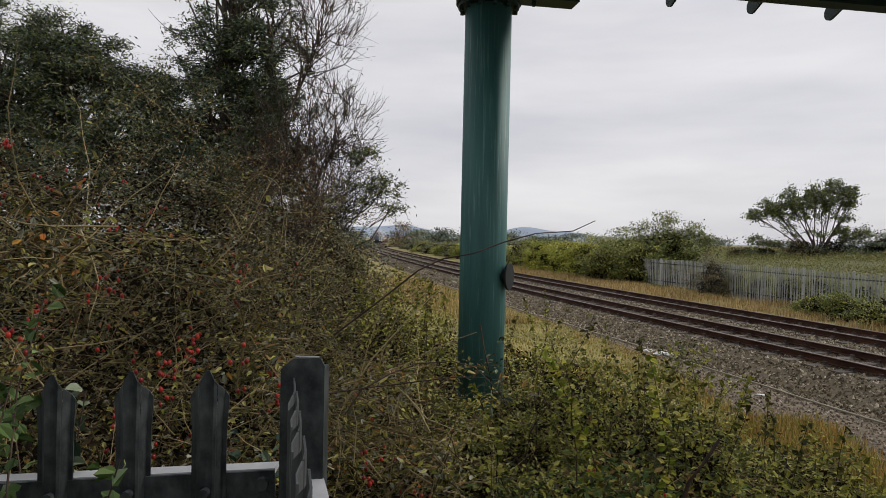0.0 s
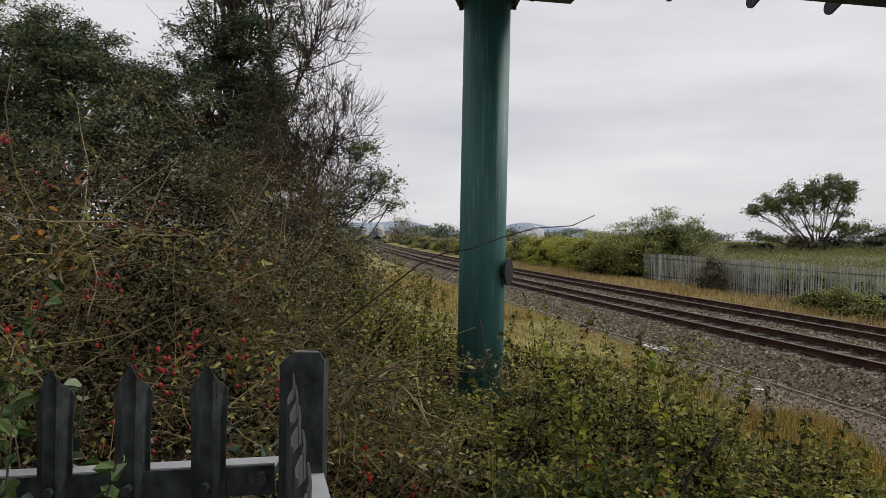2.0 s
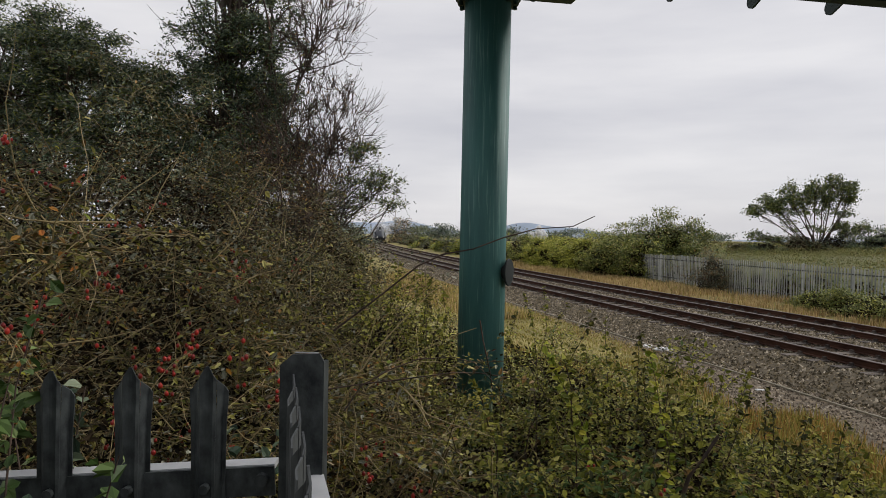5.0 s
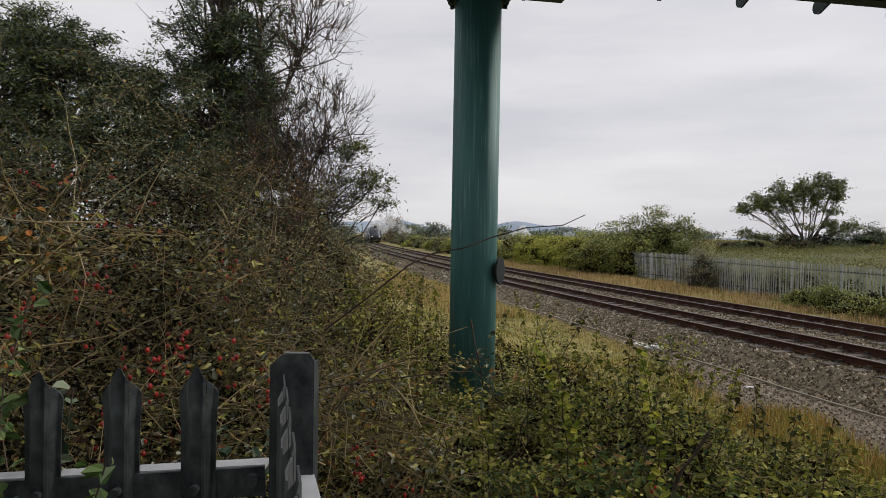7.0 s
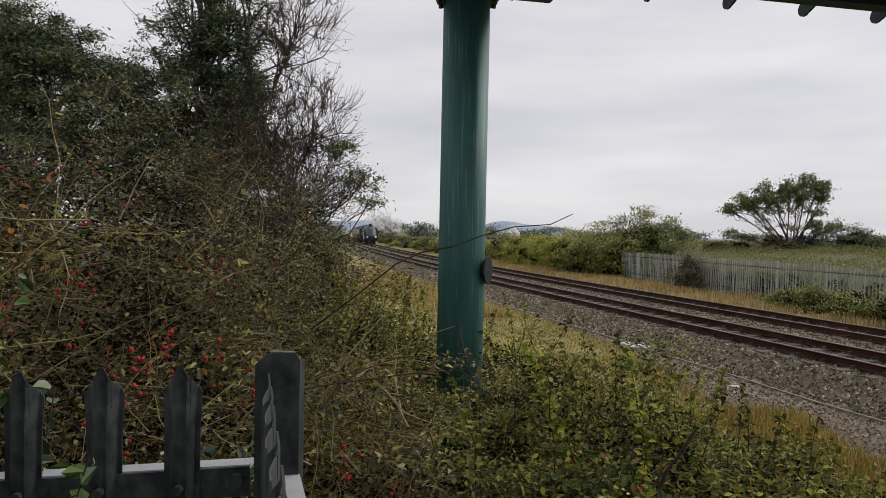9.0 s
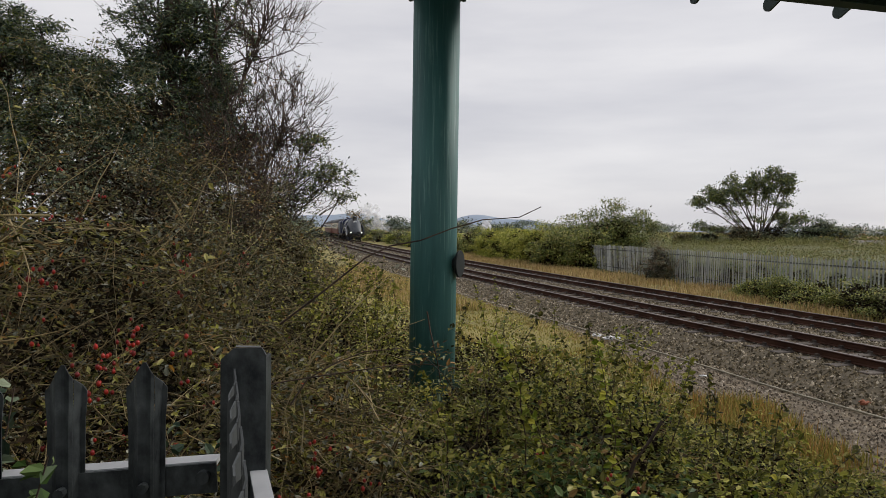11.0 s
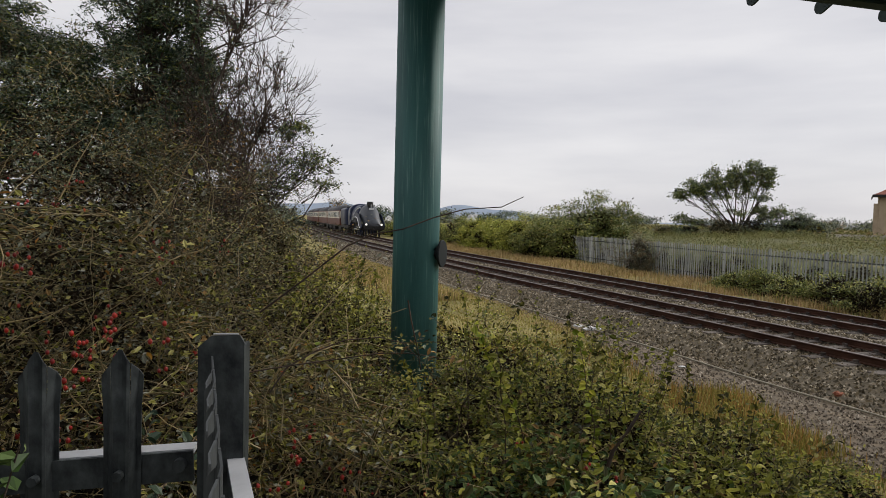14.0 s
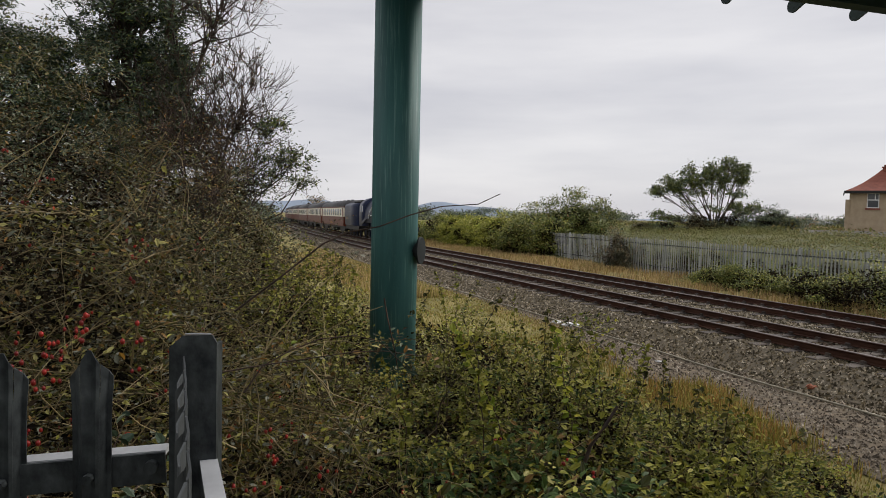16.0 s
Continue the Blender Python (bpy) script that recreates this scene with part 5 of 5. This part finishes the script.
def locomotive():
    root = thing("steam_locomotive", Matrix.Identity(4), "dark blue streamlined steam locomotive with a grey wedge front", "locomotive")
    rings = [hoop(-3.3, 1.26, 1.55, 2.35, 3.80)]
    for y, half, low, sh, top in ((0, 1.26, 1.55, 2.3, 3.80), (2.6, 1.22, 1.5, 2.2, 3.78)):
        rings.append(hoop(y, half, low, sh, top))
    loft(rings, M_BLUE, "boiler_casing", root, "dark blue boiler casing")
    rings = []
    for k in range(9):
        f = k / 8
        y = 2.6 + 3.6 * f
        top = 3.78 - 2.3 * f ** 1.8
        half = 1.22 - 0.34 * f ** 1.3
        sh = min(2.2 - 1.0 * f, top - 0.12)
        rings.append(hoop(y, half, 1.12 if k else 1.5, sh, top))
    loft(rings, M_GREYFRONT, "wedge_front", root, "sooty grey wedge-shaped front casing")
    part("number_panel", boxes((-0.28, 0.28, 3.86, 3.9, 3.24, 3.40)), M_SILVER, root).matrix_basis = Matrix.Translation((0, 0.62, -0.12))
    # chimney with its two blastpipes, in a low cowl
    bm = bmesh.new()
    for y in (3.1, 3.75):
        cyl(bm, (0, y, 3.5), (0, y, 4.05), 0.36, 0.30, seg=24)
    part("chimney", bm, M_BLACK, root, "black double chimney")
    part("whistle", cyl(bmesh.new(), (0, 4.25, 3.3), (0, 4.25, 3.72), 0.05, seg=10), M_STEEL, root)
    # side valances, swept up over the wheels
    top = [(6.1, 1.25), (5.2, 1.75), (4.2, 2.35), (3.0, 2.7), (1.5, 2.72), (0, 2.6), (-1.6, 2.3), (-3.2, 1.85), (-4.2, 1.6)]
    low = [(-4.2, 1.35), (-3.2, 1.55), (-1.6, 1.95), (0, 2.18), (1.5, 2.25), (2.8, 2.1), (3.6, 1.7), (4.4, 1.15), (5.2, 1.0), (6.1, 1.0)]
    for sx in (-1, 1):
        part("valance", prism(top + low, sx * 1.32, sx * 1.38), M_BLUE, root, "curved dark blue side valance")
        # bright strips along the valance's lower edge and up the casing
        lines = [np.array([[sx * 1.39, y, z, 0.06] for y, z in low[3:9]])]
        tubes("pale_strip", lines, M_SILVER, root, 6)
        sweep = [(-0.9, 1.9, 1.40), (-0.6, 2.45, 1.36), (-0.2, 2.95, 1.20), (0.5, 3.25, 1.04), (1.6, 3.33, 0.96), (2.6, 3.30, 0.94)]
        tubes("pale_strip", [np.array([[sx * x, y, z, 0.06] for y, z, x in sweep])], M_SILVER, root, 6)
    # cab
    loft([hoop(-5.6, 1.36, 1.2, 2.9, 3.9), hoop(-3.3, 1.36, 1.2, 2.9, 3.9)], M_BLUE, "cab", root, "dark blue cab")
    for sx in (-1, 1):
        for y in (-4.6, -3.95):
            part("cab_window", boxes((sx * 1.365 - 0.012, sx * 1.365 + 0.012, y - 0.24, y + 0.24, 2.5, 3.1), bevel=0.01), M_PANE, root)
    # frames, cylinders and buffer beam
    part("frame", boxes((-0.62, 0.62, -5.6, 6.2, 0.75, 1.5)), M_BLACK, root)
    for sx in (-1, 1):
        part("cylinder", cyl(bmesh.new(), (sx * 1.05, 3.6, 1.05), (sx * 1.05, 4.7, 1.05), 0.36, seg=20), M_BLACK, root)
        bm = cyl(bmesh.new(), (sx * 0.87, 6.3, 1.06), (sx * 0.87, 6.75, 1.06), 0.1, seg=14)
        cyl(bm, (sx * 0.87, 6.75, 1.06), (sx * 0.87, 6.82, 1.06), 0.24, seg=20)
        part("buffer", bm, M_BLACK, root)
        lamp = part("headlamp", boxes((sx * 0.87 - 0.12, sx * 0.87 + 0.12, 6.2, 6.42, 1.22, 1.58), bevel=0.02), M_BLACK, root)
        part("lens", cyl(bmesh.new(), (sx * 0.87, 6.42, 1.42), (sx * 0.87, 6.45, 1.42), 0.11, seg=16), M_LAMP, lamp, "lit white headlamp lens")
    part("buffer_beam", boxes((-1.2, 1.2, 6.18, 6.3, 0.82, 1.24), bevel=0.01), M_BLACK, root, "sooty black buffer beam")
    part("coupling", cyl(bmesh.new(), (0, 6.3, 1.0), (0, 6.55, 0.8), 0.05, seg=8), M_BLACK, root)
    drivers = []
    for y in (2.1, -0.1, -2.3):
        for sx in (-1, 1):
            drivers.append(wheel(root, sx * 0.8, y, 1.02, 18, M_BLUE))
    for y, r in ((5.5, 0.48), (3.4, 0.48), (-4.9, 0.56)):
        for sx in (-1, 1):
            wheel(root, sx * 0.78, y, r, 10, M_BLUE)
    rods = []
    for sx in (-1, 1):
        rod = part("coupling_rod", boxes((sx * 0.98 - 0.03, sx * 0.98 + 0.03, -2.42, 2.22, -0.08, 0.08), bevel=0.01), M_STEEL, root, "bright steel coupling rod")
        rods.append(rod)
    return root, drivers, rods


def tender():
    root = thing("tender", Matrix.Identity(4), "dark blue coal tender with high curved sides", "tender")
    loft([hoop(y, 1.34, 1.15, 3.1, 3.55) for y in (-3.9, 3.9)], M_BLUE, "tank", root, "dark blue tender tank")
    part("coal", boxes((-0.9, 0.9, -1.0, 3.4, 3.4, 3.72), bevel=0.15), M_BLACK, root)
    part("frame", boxes((-1.2, 1.2, -3.9, 3.9, 0.75, 1.15)), M_BLACK, root)
    for y in (-2.9, -1.0, 0.9, 2.8):
        for sx in (-1, 1):
            wheel(root, sx * 0.78, y, 0.63, 12, M_BLUE)
    return root


def coach():
    root = thing("coach", Matrix.Identity(4), "maroon and cream passenger coach with a grey roof", "coach", "coaches of the train")
    h = 9.7
    part("lower_panel", boxes((-1.36, 1.36, -h, h, 0.95, 1.98), bevel=0.03), M_MAROON, root, "maroon lower body")
    part("upper_panel", boxes((-1.352, 1.352, -h + 0.01, h - 0.01, 1.985, 2.98)), M_CREAM, root, "cream window band")
    part("cantrail", boxes((-1.36, 1.36, -h, h, 2.985, 3.1)), M_MAROON, root, "maroon band above the windows")
    ring = lambda y: [(1.36 * math.cos(a), y, 3.105 + 0.72 * math.sin(a)) for a in [math.pi * k / 12 for k in range(13)]]
    loft([ring(-h), ring(h)], M_ROOF, "roof", root, "sooty grey curved roof")
    pane = None
    for sx in (-1, 1):
        for k in range(9):
            y = -7.3 + k * 1.83
            if pane is None:
                pane = part("window", boxes((-0.012, 0.012, -0.5, 0.5, -0.37, 0.37), bevel=0.01), M_PANE, root, "dark coach window")
                ob = pane
            else:
                ob = new("window", pane.data)
                ob.parent = root
            ob.location = (sx * 1.358, y, 2.48)
        for y in (-9.1, 9.1):
            part("door", boxes((sx * 1.362 - 0.008, sx * 1.362 + 0.008, y - 0.33, y + 0.33, 1.05, 2.95)), M_MAROON, root)
    for k in range(6):
        part("vent", boxes((-0.15, 0.15, -7.5 + k * 3 - 0.2, -7.5 + k * 3 + 0.2, 3.8, 3.92), bevel=0.03), M_ROOF, root)
    part("underframe", boxes((-1.1, 1.1, -h, h, 0.72, 0.95)), M_BLACK, root)
    part("battery_box", boxes((-1.15, 1.15, -1.6, 1.2, 0.3, 0.72), bevel=0.03), M_BLACK, root)
    part("gangway", boxes((-0.55, 0.55, -h - 0.35, -h, 0.95, 3.1)), M_BLACK, root)
    part("gangway", boxes((-0.55, 0.55, h, h + 0.35, 0.95, 3.1)), M_BLACK, root)
    for by in (-7.1, 7.1):
        bogie = part("bogie", boxes((-1.05, -0.95, by - 1.7, by + 1.7, 0.35, 0.75), (0.95, 1.05, by - 1.7, by + 1.7, 0.35, 0.75), (-0.95, 0.95, by - 0.25, by + 0.25, 0.45, 0.72)), M_BLACK, root)
        for y in (by - 1.3, by + 1.3):
            for sx in (-1, 1):
                part("wheel", cyl(bmesh.new(), (sx * 0.72, y, 0.457), (sx * 0.86, y, 0.457), 0.457, seg=20), M_BLACK, bogie)
    return root


SPEED = 11.72
NOSE = float(np.interp(241, TY, TLEN))          # path length of the loco's nose at the start


def on_line(dist):
    """The pose of a vehicle whose middle is that far along the line, facing down it towards the viewer."""
    y = float(np.interp(dist, TLEN, TY))
    x, yy, h = track(y, 0.0)
    return pose(float(x), float(yy), 0.0, 0, 0, 180 + math.degrees(float(h)))


loco, drivers, rods = locomotive()
tank = tender()
first_coach = coach()
coaches = [first_coach] + [copy_thing(first_coach, Matrix.Identity(4)) for _ in range(7)]

# ---- steam ----
M_STEAM = bpy.data.materials.new("thin_steam")
M_STEAM.use_nodes = True
b = M_STEAM.node_tree.nodes["Principled BSDF"]
b.inputs["Base Color"].default_value, b.inputs["Roughness"].default_value, b.inputs["Alpha"].default_value = (0.85, 0.86, 0.88, 1), 1.0, 0.19
b.inputs["Specular IOR Level"].default_value = 0
M_STEAM2 = M_STEAM.copy()
M_STEAM2.name = "dense_white_steam"
M_STEAM2.node_tree.nodes["Principled BSDF"].inputs["Alpha"].default_value = 0.42


def puff(name, label, radius, seed, mat, lumps=26):
    """A cloud of overlapping soft lumps."""
    rng = np.random.default_rng(seed)
    bm = bmesh.new()
    for k in range(lumps):
        c = Vector(rng.normal(size=3) * radius * 0.55)
        r = radius * rng.uniform(0.16, 0.5)
        res = bmesh.ops.create_icosphere(bm, subdivisions=2, radius=r, matrix=Matrix.Translation(c))
        for v in res["verts"]:
            v.co += (v.co - c) * 0.35 * noise.noise(v.co * 1.3 / radius + Vector((seed, k, 0)))
    ob = part(name, bm, mat, None)
    ob.data.shade_smooth()
    return tagged(ob, label, "steam", "steam from the locomotive", kind="stuff")


puffs = [puff("steam_puff", "thin white steam drifting from the chimney", 1.7, 400 + k, M_STEAM) for k in range(7)]
plume = puff("steam_plume", "dense white steam rising behind the hedge", 1.6, 420, M_STEAM2, 30)

# ---- house, far trees and hills ----
M_RENDER = material("buff_pebbledash", (0.36, 0.28, 0.19), (0.46, 0.37, 0.26), 0.9, scale=1.5, bump=0.3, fine=30)
M_TILE = material("red_clay_tile", (0.17, 0.055, 0.040), (0.27, 0.095, 0.065), 0.85, scale=2, bump=0.4, fine=14, stretch=(1, 1, 2))
M_WHITE = material("white_window_frame", (0.72, 0.72, 0.72), (0.82, 0.82, 0.82), 0.5, scale=4, bump=0.02)
M_GLASS = material("dark_house_glass", (0.02, 0.025, 0.03), (0.06, 0.065, 0.07), 0.1, scale=0.6, bump=0, spec=0.8)
M_SLATE = material("grey_shed_roof", (0.10, 0.09, 0.08), (0.18, 0.165, 0.15), 0.9, scale=1.2, bump=0.2)


def house():
    root = thing("house", pose(46.75, 61.0, 0.65, 0, 0, -36), "buff rendered house with a red hipped roof", "house")
    w, d, e = 11.0, 5.4, 4.9
    # front wall in pieces round the window
    wx0, wx1, wz0, wz1 = 1.3, 2.3, 3.3, 4.72
    part("wall", boxes((0, wx0, 0, 0.3, -0.8, e)), M_RENDER, root)
    part("wall", boxes((wx1, w, 0, 0.3, -0.8, e)), M_RENDER, root)
    part("wall", boxes((wx0, wx1, 0, 0.3, -0.8, wz0)), M_RENDER, root)
    part("wall", boxes((wx0, wx1, 0, 0.3, wz1, e)), M_RENDER, root)
    part("wall", boxes((0, 0.3, 0.3, d, -0.8, e)), M_RENDER, root)
    part("wall", boxes((w - 0.3, w, 0.3, d, -0.8, e)), M_RENDER, root)
    part("wall", boxes((0.3, w - 0.3, d - 0.3, d, -0.8, e)), M_RENDER, root)
    bm = prism([(0, -0.8), (0.35, -0.8), (0.35, 4.0), (0.18, 4.1)], -0.45, 0.0)
    part("buttress", bm, M_RENDER, root, "sloping rendered buttress")
    window = part("window", boxes((wx0, wx0 + 0.08, 0.05, 0.14, wz0, wz1), (wx1 - 0.08, wx1, 0.05, 0.14, wz0, wz1), (wx0 + 0.08, wx1 - 0.08, 0.05, 0.14, wz0, wz0 + 0.08), (wx0 + 0.08, wx1 - 0.08, 0.05, 0.14, wz1 - 0.08, wz1),
                                  (wx0 + 0.08, wx1 - 0.08, 0.05, 0.14, 4.02, 4.12), (wx0 + 0.62, wx0 + 0.70, 0.05, 0.14, 4.12, wz1 - 0.08)), M_WHITE, root, "white window frame")
    for z0, z1 in ((wz0 + 0.08, 4.02), (4.12, wz1 - 0.08)):
        part("pane", boxes((wx0 + 0.08, wx1 - 0.08, 0.09, 0.1, z0, z1)), M_GLASS, window)
    part("sill", boxes((wx0 - 0.1, wx1 + 0.1, -0.08, 0.06, wz0 - 0.16, wz0)), M_TILE, window, "red tiled sill")
    # hipped roof, bell-cast at the eaves
    bm = bmesh.new()
    rings = []
    for f, z in ((0.0, 0.0), (0.22, 0.34), (0.5, 0.88), (0.78, 1.6), (1.0, 2.25)):
        i = -0.55 + f * (d / 2 + 0.45)
        rings.append([bm.verts.new(p) for p in ((i, i, e + z), (w - i, i, e + z), (w - i, d - i, e + z), (i, d - i, e + z))])
    for a, b in zip(rings, rings[1:]):
        for k in range(4):
            bm.faces.new((a[k], a[(k + 1) % 4], b[(k + 1) % 4], b[k]))
    bm.faces.new(rings[-1])
    bm.faces.new(rings[0][::-1])
    part("roof", bm, M_TILE, root, "red clay tile hipped roof")
    part("fascia", boxes((-0.56, w + 0.56, -0.58, -0.52, e - 0.24, e + 0.02), (-0.58, -0.52, -0.52, d + 0.5, e - 0.24, e + 0.02)), M_BLACK, root, "dark eaves board and gutter")
    part("chimney", boxes((2.6, 3.3, 2.3, 2.9, e + 1.6, e + 2.35), (2.52, 3.38, 2.22, 2.98, e + 2.35, e + 2.45)), M_TILE, root, "red-brown chimney stack")
    for x in (2.8, 3.1):
        part("chimney_pot", cyl(bmesh.new(), (x, 2.6, e + 2.45), (x, 2.6, e + 2.65), 0.11, seg=12), M_TILE, root)
    return root


house()
shed = thing("shed", pose(40.4, 58.5, 0.55, 0, 0, -30), "low grey-roofed shed beside the house", "shed")
part("wall", boxes((0, 10.5, 0, 3, -0.6, 0.75)), M_RENDER, shed)
part("roof", prism([(-0.3, 0.72), (3.3, 0.72), (3.3, 0.85), (1.5, 1.25), (-0.3, 0.85)], -0.2, 10.7), M_SLATE, shed, "grey sheet roof")

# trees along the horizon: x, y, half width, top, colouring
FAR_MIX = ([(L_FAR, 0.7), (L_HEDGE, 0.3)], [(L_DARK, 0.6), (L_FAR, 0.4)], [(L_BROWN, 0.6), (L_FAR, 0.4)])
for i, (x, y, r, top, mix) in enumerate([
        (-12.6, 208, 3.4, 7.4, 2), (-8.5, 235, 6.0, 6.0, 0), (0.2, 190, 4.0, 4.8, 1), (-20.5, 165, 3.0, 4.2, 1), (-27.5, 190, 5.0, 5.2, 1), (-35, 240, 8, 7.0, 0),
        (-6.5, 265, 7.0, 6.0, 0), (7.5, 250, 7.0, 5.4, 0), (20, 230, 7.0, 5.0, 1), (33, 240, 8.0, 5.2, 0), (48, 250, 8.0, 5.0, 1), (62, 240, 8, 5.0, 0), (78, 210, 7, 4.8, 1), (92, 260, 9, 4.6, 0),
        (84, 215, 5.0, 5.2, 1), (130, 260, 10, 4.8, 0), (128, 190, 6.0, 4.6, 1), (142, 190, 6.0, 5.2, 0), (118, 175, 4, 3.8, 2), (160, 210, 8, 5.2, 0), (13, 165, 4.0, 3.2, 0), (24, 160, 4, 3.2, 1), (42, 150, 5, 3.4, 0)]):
    shrub("far_tree", "tree beyond the fields, leaf colour greyed for haze", x, y, r, r, top, FAR_MIX[mix], 1700, 0.66, 500 + i, canes=6, cane_mat=M_TWIG, group="trees along the horizon", cane_r=0.05, spray=0.1, core=0.0)

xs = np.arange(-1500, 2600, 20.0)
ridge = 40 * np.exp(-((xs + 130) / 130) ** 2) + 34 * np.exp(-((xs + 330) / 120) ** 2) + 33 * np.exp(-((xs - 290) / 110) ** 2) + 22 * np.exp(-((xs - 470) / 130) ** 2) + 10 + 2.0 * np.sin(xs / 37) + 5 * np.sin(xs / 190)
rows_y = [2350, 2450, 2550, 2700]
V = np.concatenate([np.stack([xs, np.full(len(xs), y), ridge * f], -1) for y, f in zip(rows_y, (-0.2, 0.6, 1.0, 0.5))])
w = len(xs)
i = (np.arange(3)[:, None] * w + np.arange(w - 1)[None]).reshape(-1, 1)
tagged(raw("backdrop_hills", V, i + np.array([[0, 1, w + 1, w]]), M_HILL, smooth=True), "hills on the horizon, tinted blue for distance haze", "hills", kind="structure")

# one long bare cane reaching across before the column
pts = [(-0.36, 2.32, 2.02), (-0.22, 2.3, 2.13), (-0.08, 2.3, 2.245), (0.0, 2.28, 2.285), (0.1, 2.27, 2.305), (0.2, 2.26, 2.345), (0.3, 2.25, 2.375), (0.42, 2.25, 2.385), (0.49, 2.24, 2.42)]
tagged(tubes("bare_cane", [np.array([[*p, 0.0036 - 0.00026 * k] for k, p in enumerate(pts)])], M_TWIG, None, 6), "single long bare cane arching out of the thicket", "twig")


def motions():
    """Every moving thing, from the start of the clip to its end."""
    half = [t * 0.5 for t in range(33)]
    walk(loco, [(t, on_line(NOSE - SPEED * t + 6.8)) for t in half])
    walk(tank, [(t, on_line(NOSE - SPEED * t + 17.2)) for t in half])
    for k, c in enumerate(coaches):
        walk(c, [(t, on_line(NOSE - SPEED * t + 21.4 + 10.1 + 20.2 * k)) for t in half])
    tenth = [t * 0.1 for t in range(161)]
    for w in drivers:
        base = Vector(w.location)
        walk(w, [(t, Matrix.Translation(base) @ pose(0, 0, 0, -math.degrees(SPEED * t / 1.02))) for t in tenth])
    for sx, rod in zip((0.0, 90.0), rods):
        rows = []
        for t in tenth:
            a = -SPEED * t / 1.02 + radians(sx)
            rows.append((t, Matrix.Translation((0, 0.33 * math.cos(a), 1.02 + 0.33 * math.sin(a)))))
        walk(rod, rows)
    # steam leaves the chimney and drifts over the hedge, then thins out low behind it
    for k, p in enumerate(puffs):
        leave = 1.7 + 1.1 * k
        rows = []
        for t in half:
            s = NOSE - SPEED * min(t, leave) + 10.0
            y = float(np.interp(s, TLEN, TY))
            x, yy, _ = track(y, 0.0)
            age = max(0.0, t - leave)
            rise = 1.8 * min(age, 1.5) - 1.7 * max(0.0, age - 2.6)
            rows.append((t, pose(float(x) + 2.6 * age, float(yy) + 1.0 * age, 2.6 + max(-4.5, rise), 0, 0, 25 * age)))
        walk(p, rows)
    walk(plume, [(0.0, pose(19.6, 150, -1.6)), (1.0, pose(19.7, 150, 0.9)), (1.5, pose(19.7, 150, 2.2)), (3.5, pose(21.5, 150, 2.6, 0, 0, 30)), (7.0, pose(18.9, 150, 2.1, 0, 0, 60)),
                 (9.0, pose(19.7, 150, 2.3, 0, 0, 90)), (12.5, pose(19.9, 150, 1.8, 0, 0, 120)), (13.5, pose(20.2, 150, 1.4, 0, 0, 135)), (14.5, pose(20.8, 150, 0.2, 0, 0, 150)), (15.5, pose(21.4, 150, -2.6, 0, 0, 165)), (16.0, pose(21.6, 150, -2.8, 0, 0, 170))])


motions()
